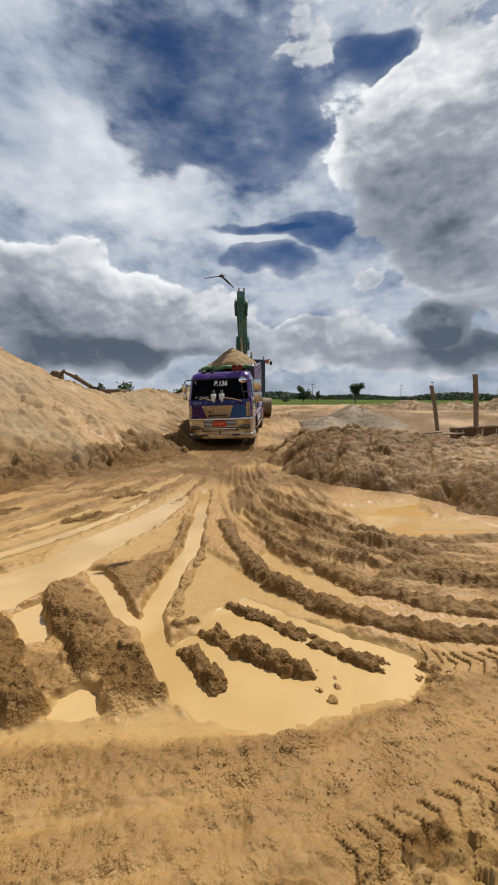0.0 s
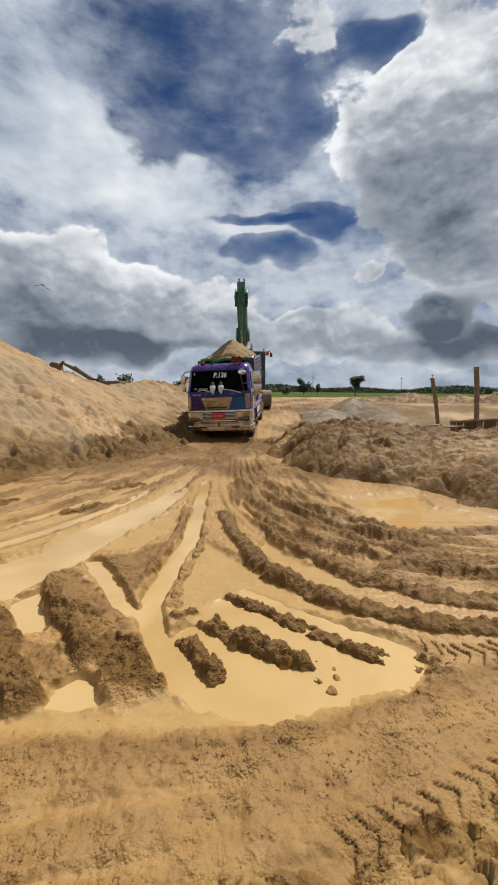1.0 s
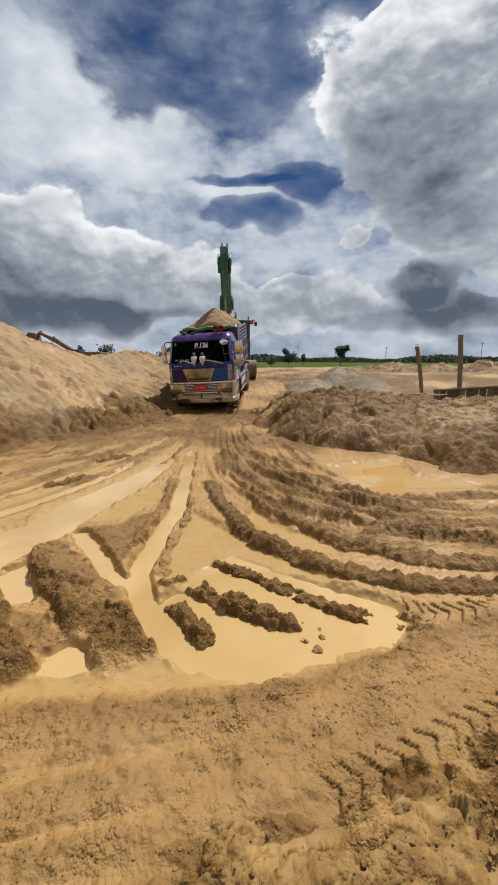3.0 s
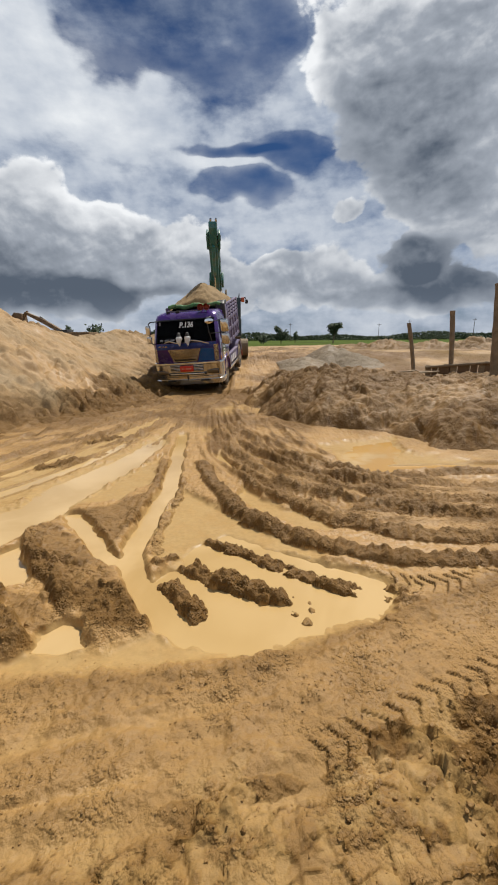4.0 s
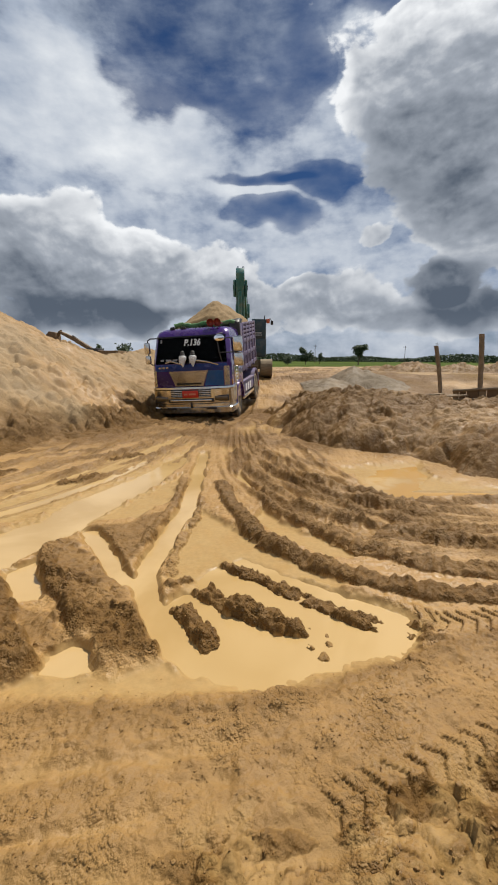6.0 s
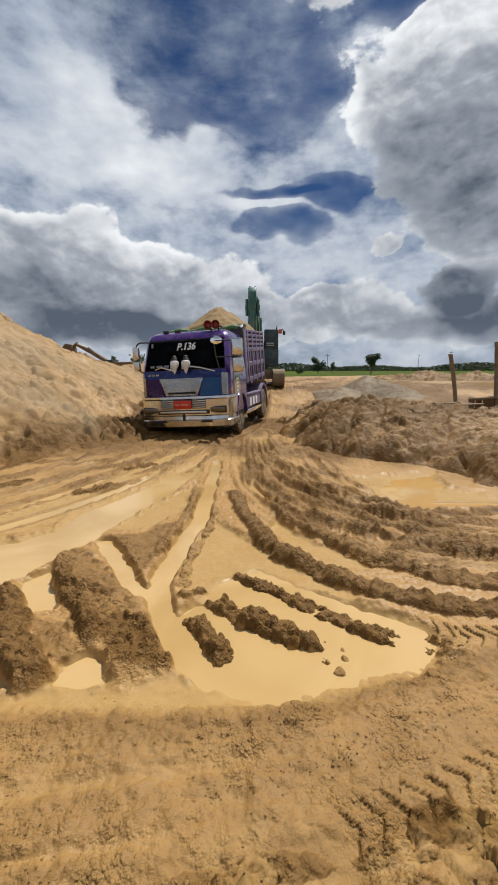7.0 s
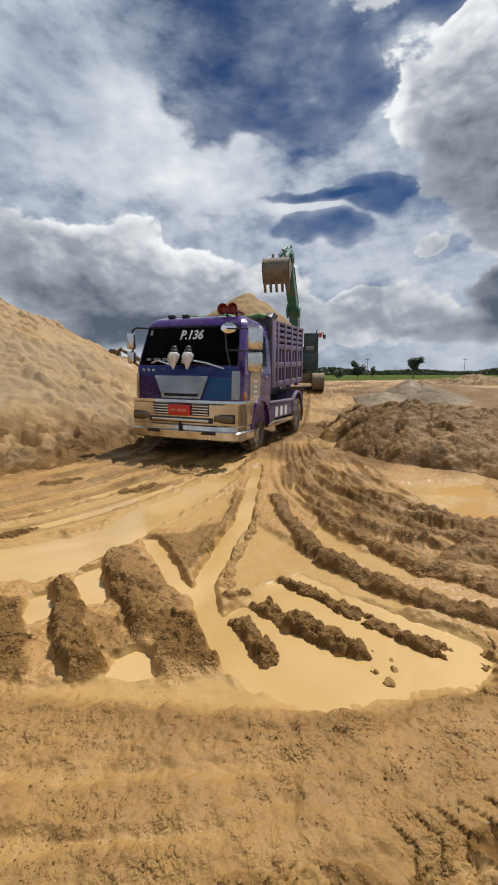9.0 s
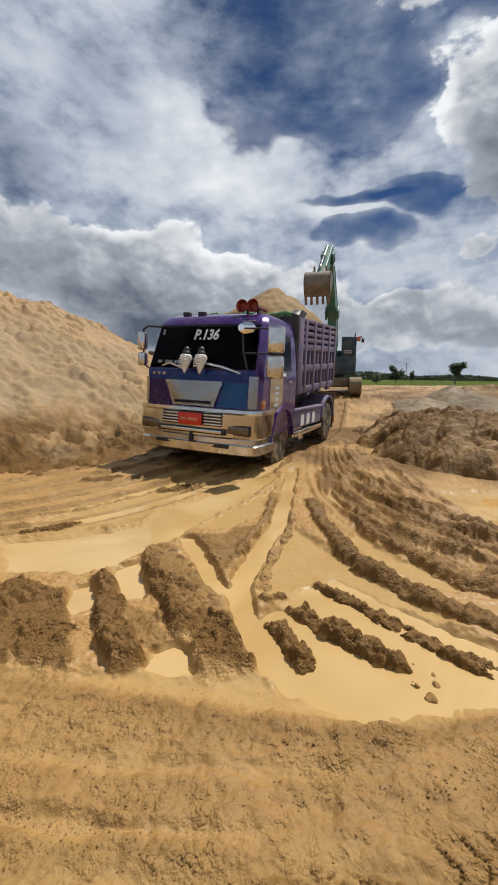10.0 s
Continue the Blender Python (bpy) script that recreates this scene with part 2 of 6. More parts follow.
SOIL = soil("wet sandy mud", (0.360, 0.204, 0.066), (0.168, 0.086, 0.021), (0.325, 0.238, 0.142))
GREYSOIL = soil("grey damp sand", (0.27, 0.19, 0.105), (0.165, 0.12, 0.07), (0.36, 0.27, 0.165))
MUD = (0.30, 0.21, 0.11)
SAND = surface("piled damp sand", (0.27, 0.175, 0.075), 0.9, dark=0.72, scale=2.0, fine=60, bump=0.5, depth=0.03)
GRASS = surface("field grass", (0.085, 0.12, 0.018), 0.9, dark=0.45, scale=0.05, fine=0.6, bump=0.3)
GRASS.node_tree.nodes["Principled BSDF"].inputs["Specular IOR Level"].default_value = 0.05
LEAF = surface("tree leaves", (0.055, 0.085, 0.03), 0.75, dark=0.4, scale=1.0, fine=7, bump=0.3)
BARK = surface("bark", (0.16, 0.12, 0.08), 0.9, scale=4)
WOOD = surface("weathered timber", (0.26, 0.19, 0.115), 0.85, dark=0.5, scale=5, fine=50, bump=0.5, dirt=MUD)
PURPLE = surface("purple paint", (0.055, 0.012, 0.165), 0.25, 0.25, dark=0.8, scale=1.2, bump=0.02, coat=0.6, dirt=MUD, dirt_amount=0.14)
DEEPBLUE = surface("deep blue paint", (0.010, 0.045, 0.30), 0.25, 0.2, dark=0.8, bump=0.02, coat=0.6, dirt=MUD, dirt_amount=0.06)
BLUE = surface("blue paint", (0.008, 0.14, 0.42), 0.28, 0.15, dark=0.85, bump=0.02, coat=0.5, dirt=MUD, dirt_amount=0.08)
CHROME = surface("chrome", (0.66, 0.65, 0.62), 0.10, 1.0, dark=0.85, scale=1.2, bump=0.03, dirt=MUD, dirt_amount=0.2)
LILAC = surface("faded lilac steel", (0.15, 0.125, 0.235), 0.5, 0.1, dark=0.75, scale=2.2, bump=0.15, dirt=MUD, dirt_amount=0.38)
VIOLET = surface("violet steel", (0.07, 0.05, 0.16), 0.5, 0.1, dark=0.7, scale=2.2, bump=0.1, dirt=MUD, dirt_amount=0.35)
BLACK = surface("black trim and dark interior", (0.012, 0.012, 0.014), 0.5, bump=0.05, dirt=MUD, dirt_amount=0.15)
SHEET = surface("tarpaulin", (0.07, 0.22, 0.06), 0.6, dark=0.5, scale=4, bump=0.5, dirt=MUD, dirt_amount=0.25)
RUBBER = surface("rubber", (0.03, 0.026, 0.022), 0.8, scale=3, bump=0.3, dirt=(0.36, 0.26, 0.145), dirt_amount=1.0)
WHEELRIM = surface("wheel steel", (0.55, 0.52, 0.48), 0.45, 0.3, scale=5, dirt=MUD, dirt_amount=0.6)
PLATE = surface("red plate", (0.62, 0.035, 0.012), 0.45, bump=0.02, dark=0.85)
WHITE = surface("white paint", (0.78, 0.78, 0.76), 0.4, dark=0.9, bump=0.05)
GREYMARK = surface("grey marking", (0.5, 0.5, 0.52), 0.5, dark=0.9)
AMBER = surface("amber lens", (0.42, 0.15, 0.03), 0.2, bump=0.02, coat=0.5)
LENS = surface("lamp lens", (0.13, 0.085, 0.04), 0.12, bump=0.05, coat=0.8)
HORN = surface("red horn", (0.25, 0.03, 0.015), 0.35, 0.4, bump=0.03)
TEAL = surface("teal machine paint", (0.028, 0.175, 0.155), 0.45, 0.0, dark=0.55, scale=1.5, bump=0.1, dirt=MUD, dirt_amount=0.35)
NAVY = surface("dark blue machine paint", (0.012, 0.045, 0.06), 0.4, dark=0.7, scale=1.5, bump=0.06, dirt=MUD, dirt_amount=0.2)
STEEL = surface("bucket steel", (0.20, 0.175, 0.145), 0.5, 0.6, dark=0.6, scale=3, dirt=MUD, dirt_amount=0.7)
TRACKM = surface("muddy track steel", (0.26, 0.19, 0.11), 0.8, 0.1, dark=0.55, scale=4, bump=0.6)
YELLOW = surface("machine yellow", (0.16, 0.085, 0.025), 0.6, dark=0.5, dirt=MUD, dirt_amount=0.6)
RUST = surface("rusty sheet steel", (0.20, 0.125, 0.065), 0.8, 0.2, dark=0.5, scale=3, fine=30, bump=0.4)
MIRROR = surface("mirror", (0.9, 0.9, 0.9), 0.03, 1.0, dark=0.97, bump=0.0)
FEATHER = surface("dark feather", (0.03, 0.027, 0.025), 0.7)


def glass_material():
    mat = bpy.data.materials.new("tinted glass")
    mat.use_nodes = True
    b = mat.node_tree.nodes["Principled BSDF"]
    b.inputs["Base Color"].default_value = (0.02, 0.022, 0.03, 1)
    b.inputs["Roughness"].default_value, b.inputs["Transmission Weight"].default_value = 0.03, 1.0
    b.inputs["IOR"].default_value = 1.18
    return mat


GLASS = glass_material()


def water_material():
    mat = bpy.data.materials.new("muddy water")
    mat.use_nodes = True
    n = Nodes(mat.node_tree)
    b = mat.node_tree.nodes["Principled BSDF"]
    pos = n.add("ShaderNodeTexCoord").outputs["Object"]
    f = n.ramp(n.noise(pos, 0.8, 4, 0.55, 2.0, 0.8), 0.38, 0.66)
    col = n.mix(f, (0.50, 0.335, 0.145, 1), (0.41, 0.262, 0.098, 1))
    sp = n.add("ShaderNodeSeparateXYZ")
    n.link(pos, sp.inputs[0])
    deep = n.m("MULTIPLY", n.ramp(sp.outputs[0], 1.3, 1.7), n.ramp(n.noise(pos, 1.6, 3, 0.5), 0.40, 0.5))
    col = n.mix(n.m("MULTIPLY", deep, 0.8), col, (0.42, 0.225, 0.05, 1))
    n.link(col, b.inputs["Base Color"])
    b.inputs["Roughness"].default_value, b.inputs["Specular IOR Level"].default_value = 0.12, 0.4
    bp = n.add("ShaderNodeBump")
    bp.inputs["Strength"].default_value, bp.inputs["Distance"].default_value = 0.08, 0.01
    n.link(n.noise(pos, 9.0, 3), bp.inputs["Height"]), n.link(bp.outputs[0], b.inputs["Normal"])
    return mat


WATER = water_material()

# ---------------------------------------------------------------- mesh helpers


def finish(name, bm, material, smooth=40.0):
    me = bpy.data.meshes.new(name)
    bmesh.ops.recalc_face_normals(bm, faces=bm.faces)
    bm.to_mesh(me)
    bm.free()
    me.materials.append(material)
    if smooth:
        me.shade_smooth()
        me.set_sharp_from_angle(angle=radians(smooth))
    return me


def part(name, bm, material, parent, label="", m=None, smooth=40.0):
    ob = new(name, finish(name, bm, material, smooth))
    ob.parent = parent
    if m is not None:
        ob.matrix_basis = m
    return tagged(ob, label)


def thing(name, bm, material, label, category, group="", m=None, smooth=40.0):
    ob = new(name, finish(name, bm, material, smooth))
    if m is not None:
        ob.matrix_basis = m
    return tagged(ob, label, category, group)


def base(name, label, category, group="", m=None):
    ob = new(name)
    if m is not None:
        ob.matrix_basis = m
    return tagged(ob, label, category, group)


def box(x0, x1, y0, y1, z0, z1, bevel=0.0, bm=None, seg=2):
    bm = bm or bmesh.new()
    vs = bmesh.ops.create_cube(bm, size=1)["verts"]
    for v in vs:
        v.co = Vector(((x0 + x1) / 2 + v.co.x * (x1 - x0), (y0 + y1) / 2 + v.co.y * (y1 - y0), (z0 + z1) / 2 + v.co.z * (z1 - z0)))
    if bevel:
        es = list({e for v in vs for e in v.link_edges})
        bmesh.ops.bevel(bm, geom=es, offset=bevel, segments=seg, affect="EDGES", profile=0.5)
    return bm


def rod(p, q, r, seg=12, bm=None, r2=None):
    bm = bm or bmesh.new()
    p, q = Vector(p), Vector(q)
    d = q - p
    m = Matrix.Translation((p + q) / 2) @ d.to_track_quat("Z", "Y").to_matrix().to_4x4()
    bmesh.ops.create_cone(bm, cap_ends=True, segments=seg, radius1=r, radius2=r if r2 is None else r2, depth=d.length, matrix=m)
    return bm


def tube(pts, r, seg=8, bm=None):
    bm = bm or bmesh.new()
    for a, b in zip(pts, pts[1:]):
        rod(a, b, r, seg, bm)
    for p in pts[1:-1]:
        bmesh.ops.create_icosphere(bm, subdivisions=1, radius=r * 1.02, matrix=Matrix.Translation(p))
    return bm


def lathe(profile, seg=24, m=None, bm=None):
    """Turn (radius, height) pairs round the local z axis."""
    bm = bm or bmesh.new()
    m = m or Matrix()
    rings = [[bm.verts.new(m @ Vector((r * math.cos(2 * math.pi * i / seg), r * math.sin(2 * math.pi * i / seg), z))) for i in range(seg)] for r, z in profile]
    for a, b in zip(rings, rings[1:]):
        for i in range(seg):
            bm.faces.new((a[i], a[(i + 1) % seg], b[(i + 1) % seg], b[i]))
    bm.faces.new(rings[0]), bm.faces.new(rings[-1])
    return bm


def prism(poly, lo, hi, axis="x", bevel=0.0, bm=None):
    """A polygon (y, z for axis x; x, z for y; x, y for z) drawn out from lo to hi."""
    bm = bm or bmesh.new()
    put = {"x": lambda a, b, c: (c, a, b), "y": lambda a, b, c: (a, c, b), "z": lambda a, b, c: (a, b, c)}[axis]
    r0 = [bm.verts.new(put(a, b, lo)) for a, b in poly]
    r1 = [bm.verts.new(put(a, b, hi)) for a, b in poly]
    fs = [bm.faces.new(r0), bm.faces.new(r1)]
    k = len(poly)
    fs += [bm.faces.new((r0[i], r0[(i + 1) % k], r1[(i + 1) % k], r1[i])) for i in range(k)]
    if bevel:
        bmesh.ops.bevel(bm, geom=list({e for f in fs for e in f.edges}), offset=bevel, segments=2, affect="EDGES", profile=0.5)
    return bm


def sweep(path, section, bm=None):
    """Carry a section of (outwards, z) along a plan path, open at both ends."""
    bm = bm or bmesh.new()
    rings = []
    for i, p in enumerate(path):
        a, b = Vector(path[max(0, i - 1)]), Vector(path[min(len(path) - 1, i + 1)])
        d = (b - a).normalized()
        out = Vector((d.y, -d.x))
        rings.append([bm.verts.new((p[0] + out.x * o, p[1] + out.y * o, z)) for o, z in section])
    for a, b in zip(rings, rings[1:]):
        for i in range(len(section) - 1):
            bm.faces.new((a[i], a[i + 1], b[i + 1], b[i]))
    return bm


# ---------------------------------------------------------------- ground


def lattice(seed):
    return np.random.RandomState(seed).rand(256, 256)


TABLES = [lattice(i) for i in range(12)]


def vnoise(x, y, k):
    t = TABLES[k % 12]
    xi, yi = np.floor(x).astype(int), np.floor(y).astype(int)
    fx, fy = x - xi, y - yi
    fx, fy = fx * fx * fx * (fx * (fx * 6 - 15) + 10), fy * fy * fy * (fy * (fy * 6 - 15) + 10)
    a, b, c, d = t[xi & 255, yi & 255], t[(xi + 1) & 255, yi & 255], t[xi & 255, (yi + 1) & 255], t[(xi + 1) & 255, (yi + 1) & 255]
    return (a * (1 - fx) + b * fx) * (1 - fy) + (c * (1 - fx) + d * fx) * fy


def fbm(x, y, scale, octaves=4, seed=0, gain=0.5):
    """Noise between about -1 and 1."""
    out, amp, tot = 0.0, 1.0, 0.0
    for k in range(octaves):
        a = 0.6 + k * 0.9
        u, v = (x * math.cos(a) - y * math.sin(a)) * scale, (x * math.sin(a) + y * math.cos(a)) * scale
        out = out + amp * (2 * vnoise(u + 17.3 * k + seed * 5.1, v + 9.7 * k, k + seed) - 1)
        tot, amp, scale = tot + amp, amp * gain, scale * 2.03
    return out / tot * 1.5


def cells(x, y, scale, seed=0):
    """Distance to the nearest and next scattered seed, and the nearest one's number, 0 to 1."""
    u, v = x * scale + 3.7 * seed, y * scale - 2.9 * seed
    xi, yi = np.floor(u).astype(int), np.floor(v).astype(int)
    jx, jy, jr = TABLES[seed % 12], TABLES[(seed + 5) % 12], TABLES[(seed + 9) % 12]
    f1, f2, num = np.full(u.shape, 9.0), np.full(u.shape, 9.0), np.zeros(u.shape)
    for dx in (-1, 0, 1):
        for dy in (-1, 0, 1):
            a, b = (xi + dx) & 255, (yi + dy) & 255
            d = np.hypot(xi + dx + 0.1 + 0.8 * jx[a, b] - u, yi + dy + 0.1 + 0.8 * jy[a, b] - v)
            nearer = d < f1
            f2 = np.where(nearer, f1, np.minimum(f2, d))
            num = np.where(nearer, jr[a, b], num)
            f1 = np.where(nearer, d, f1)
    return f1, f2, num


def lumps(x, y, scale, seed=0):
    """Clod-like relief, about 0 to 1: lumps of uneven height with sharp clefts between them."""
    w = 0.35 / scale
    x, y = x + w * fbm(x, y, scale * 0.8, 2, seed + 3), y + w * fbm(x, y, scale * 0.8, 2, seed + 6)
    f1, f2, num = cells(x, y, scale * 0.9, seed)
    g1, g2, num2 = cells(x, y, scale * 2.1, seed + 4)
    big = (0.35 + 0.85 * num) * np.clip(1.0 - 1.5 * f1 * f1, 0, 1) * smooth(0.0, 0.22, f2 - f1)
    small = num2 * np.clip(1.0 - 1.6 * g1 * g1, 0, 1)
    return np.clip(0.85 * big + 0.32 * small, 0, 1.3)


def smooth(a, b, v):
    t = np.clip((v - a) / (b - a), 0, 1)
    return t * t * (3 - 2 * t)


def graded(dense, growth, ends):
    """Coordinates with an even step over the first stretch, growing outside it to both ends."""
    lo, hi, step = dense
    mid = list(np.arange(lo, hi, step))
    for end, side in ((ends[1], 1), (ends[0], -1)):
        p, s, out = (hi if side > 0 else lo), step, []
        while (p < end) if side > 0 else (p > end):
            s = s * growth
            p += side * s
            out.append(p)
        mid = mid + out if side > 0 else out[::-1] + mid
    return np.array(mid)


class Field:
    """A height field over a plan grid, with how churned and how dry the soil is."""

    def __init__(self, xs, ys):
        self.xs, self.ys = xs, ys
        self.X, self.Y = np.meshgrid(xs, ys)
        self.Z, self.churn, self.dry, self.silt = (np.zeros_like(self.X) for _ in range(4))

    def cut(self, pts, margin):
        p = np.array(pts)
        (x0, y0), (x1, y1) = p.min(0) - margin, p.max(0) + margin
        return np.s_[np.searchsorted(self.ys, y0):np.searchsorted(self.ys, y1), np.searchsorted(self.xs, x0):np.searchsorted(self.xs, x1)]

    def along(self, pts, margin):
        """Distance to a line and length along it."""
        c = self.cut(pts, margin)
        X, Y = self.X[c], self.Y[c]
        best, run, s0 = np.full(X.shape, 1e9), np.zeros(X.shape), 0.0
        for (ax, ay), (bx, by) in zip(pts, pts[1:]):
            dx, dy = bx - ax, by - ay
            L = math.hypot(dx, dy)
            t = np.clip(((X - ax) * dx + (Y - ay) * dy) / (L * L), 0, 1)
            d = np.hypot(X - ax - t * dx, Y - ay - t * dy)
            run = np.where(d < best, s0 + t * L, run)
            best, s0 = np.minimum(best, d), s0 + L
        return c, best, run, s0

    def inside(self, poly, margin):
        """Signed distance to a closed outline, below zero inside."""
        c, d, _, _ = self.along(list(poly) + [poly[0]], margin)
        X, Y = self.X[c], self.Y[c]
        odd = np.zeros(X.shape, bool)
        for (ax, ay), (bx, by) in zip(poly, list(poly[1:]) + [poly[0]]):
            if ay != by:
                odd ^= ((ay > Y) != (by > Y)) & (X < (bx - ax) * (Y - ay) / (by - ay) + ax)
        return c, np.where(odd, -d, d)

    def wobble(self, c, amount, scale=7.0, seed=3):
        return amount * fbm(self.X[c], self.Y[c], scale, 4, seed)

    def pool(self, poly, depth=0.03, edge=0.08, wob=0.07):
        c, d = self.inside(poly, 0.4)
        t = smooth(edge, -edge, d + self.wobble(c, wob))
        self.Z[c] = self.Z[c] * (1 - t) - depth * t
        self.churn[c] *= 1 - 0.8 * t

    def channel(self, pts, width, depth=0.035, edge=0.035, wob=0.025):
        c, d, s, L = self.along(bent(pts), 0.5)
        t = smooth(width / 2 + edge, width / 2 - edge, d + self.wobble(c, wob))
        self.Z[c] = self.Z[c] * (1 - t) - depth * t
        self.churn[c] *= 1 - 0.8 * t

    def block(self, poly, height, rough=0.05, churn=1.0, edge=0.045, wob=0.05, scale=11.0, low=0.0):
        c, d = self.inside(poly, 0.4)
        t = smooth(edge, -edge, d + self.wobble(c, wob, 9.0, 5))
        top = height + 0.5 * rough * (lumps(self.X[c], self.Y[c], scale * 1.1, 2) - 0.5) + 0.35 * rough * fbm(self.X[c], self.Y[c], 15.0, 2, 9) + 0.7 * rough * fbm(self.X[c], self.Y[c], 3.0, 3, 7) - low * smooth(0.15, 0.0, -d)
        self.Z[c] = np.maximum(self.Z[c], self.Z[c] * (1 - t) + top * t)
        self.churn[c] = np.maximum(self.churn[c], churn * t)

    def ridge(self, pts, width, height, rough=0.03, churn=1.0, taper=0.2, wob=0.032, tread=0.0, scale=13.0):
        c, d, s, L = self.along(bent(pts), width + 0.3)
        ends = smooth(0, taper, s) * smooth(0, taper, L - s)
        r = (d + self.wobble(c, wob, 9.0, 4)) / (width / 2)
        X, Y = self.X[c], self.Y[c]
        t = smooth(1.12, 0.55, np.abs(r)) * ends
        block = cells(X + 0.03 * fbm(X, Y, 9, 2, 2), Y, scale * 0.55, 6)[2]
        h = height * t * (0.66 + 0.22 * (block - 0.5) + 0.26 * fbm(X, Y, 3.4, 3, 6)) + 0.5 * rough * smooth(0.0, 0.3, t) * (lumps(X, Y, scale * 1.1, 1) - 0.4) + 0.3 * rough * smooth(0, 0.3, t) * fbm(X, Y, 16.0, 2, 9)
        if tread:
            h += tread * np.clip(np.sin(s * 52.0 + 4 * d), -0.3, 1) * t
        self.Z[c] = self.Z[c] + h
        self.churn[c] = np.maximum(self.churn[c], churn * smooth(0.0, 0.35, t))

    def rut(self, pts, width, depth, churn=0.5, lip=0.3):
        c, d, s, L = self.along(bent(pts), width * 2)
        r = d / (width / 2)
        ends = smooth(0, 0.4, s) * smooth(0, 0.4, L - s)
        h = -depth * np.clip(1 - r ** 4, 0, 1) + depth * lip * np.exp(-((r - 1.25) / 0.3) ** 2)
        self.Z[c] += h * ends * (0.8 + 0.4 * fbm(self.X[c], self.Y[c], 2.0, 2, 8))
        self.churn[c] = np.maximum(self.churn[c], churn * ends * (r < 1.6))

    def treads(self, pts, width, depth, pitch=0.125):
        c, d, s, L = self.along(bent(pts), width)
        t = smooth(width / 2, width / 2 - 0.04, d) * smooth(0, 0.3, s) * smooth(0, 0.3, L - s)
        worn = smooth(-0.5, 0.3, fbm(self.X[c], self.Y[c], 2.3, 3, 7))
        step = ((s + 0.5 * d) / pitch + 0.16 * fbm(self.X[c], self.Y[c], 5, 2, 3)) % 1.0
        wave = 1 - 2 * np.where(step < 0.86, step / 0.86, (1 - step) / 0.14)
        self.Z[c] += t * (0.6 * depth * wave * worn * smooth(-0.9, 0.5, self.X[c]) - 0.4 * depth)
        self.churn[c] = np.maximum(self.churn[c], 0.28 * t * (0.4 + 0.6 * worn))

    def lugs(self, pts, width, depth, pitch=0.1, slant=0.9, wear=0.0):
        """Prints of tyre lugs: slanting bars with steep edges, their shade painted in."""
        c, d, s, L = self.along(bent(pts), width)
        X, Y = self.X[c], self.Y[c]
        f = ((s + slant * d) / pitch + 0.10 * fbm(X, Y, 7, 2, 3)) % 1.0
        bar = np.where(f < 0.13, f / 0.13, (1 - f) / 0.87)
        t = smooth(width / 2, width / 2 - 0.025, d + 0.012 * fbm(X, Y, 12, 2, 5)) * smooth(0, 0.2, s) * smooth(0, 0.2, L - s)
        t = t * smooth(-0.5 + wear, 0.1 + wear, fbm(X, Y, 2.1, 3, 7))
        self.Z[c] += t * depth * (bar - 0.55)
        # second term paints the steep edge's shade as a browner colour
        self.churn[c] = np.maximum(self.churn[c], t * (0.36 + 0.5 * smooth(0.16, 0.08, f)))

    def crust(self, poly, lift, scale, seed=3, drop=0.03, edge=0.1, churn=0.6):
        """Crust broken into plates and crumbs, with open cracks."""
        c, d = self.inside(poly, 0.3)
        X, Y = self.X[c], self.Y[c]
        t = smooth(edge, -edge, d + self.wobble(c, 0.12, 4.0, 6))
        xw, yw = X + 0.05 * fbm(X, Y, 5, 3, 1), Y + 0.05 * fbm(X, Y, 5, 3, 8)
        f1, f2, num = cells(xw, yw * 1.25, scale, seed)
        g1, g2, num2 = cells(xw, yw, scale * 2.7, seed + 2)
        crack = smooth(0.16, 0.0, f2 - f1)
        bits = smooth(0.45, 0.75, vnoise(X * 3.1 + 5, Y * 3.1, 4))
        self.Z[c] += t * (lift * (num - 0.45) - drop * crack * smooth(0.2, 0.6, num) + bits * (0.75 * lift * (num2 - 0.3) - 0.5 * drop * smooth(0.2, 0.0, g2 - g1)))
        self.churn[c] = np.clip(self.churn[c] * (1 - t) + t * (churn * (0.35 + 0.6 * bits) + 0.5 * crack + 0.35 * (num2 - 0.5)), 0, 1)
        self.silt[c] = np.maximum(self.silt[c], t * smooth(0.6, 0.85, num) * (1 - bits) * 0.6)

    def mesh(self, name, material, extra=None):
        ny, nx = self.X.shape
        me = bpy.data.meshes.new(name)
        i = np.arange(ny * nx).reshape(ny, nx)
        quads = np.stack([i[:-1, :-1], i[:-1, 1:], i[1:, 1:], i[1:, :-1]], -1).reshape(-1, 4)
        me.vertices.add(ny * nx), me.loops.add(quads.size), me.polygons.add(len(quads))
        me.vertices.foreach_set("co", np.stack([self.X, self.Y, self.Z], -1).astype(np.float32).ravel())
        me.loops.foreach_set("vertex_index", quads.astype(np.int32).ravel())
        me.polygons.foreach_set("loop_start", np.arange(0, quads.size, 4, dtype=np.int32))
        me.materials.append(material)
        if extra:
            me.materials.append(extra[0])
            mid = 0.25 * (self.Y[:-1, :-1] + self.Y[1:, 1:]) * 2
            mix = 0.25 * (self.X[:-1, :-1] + self.X[1:, 1:]) * 2
            me.polygons.foreach_set("material_index", extra[1](mix, mid).astype(np.int32).ravel())
        me.update(calc_edges=True)
        for key, data in (("churn", self.churn), ("dry", self.dry), ("silt", self.silt)):
            at = me.attributes.new(key, "FLOAT", "POINT")
            at.data.foreach_set("value", np.clip(data, 0, 1).astype(np.float32).ravel())
        me.shade_smooth()
        return new(name, me)


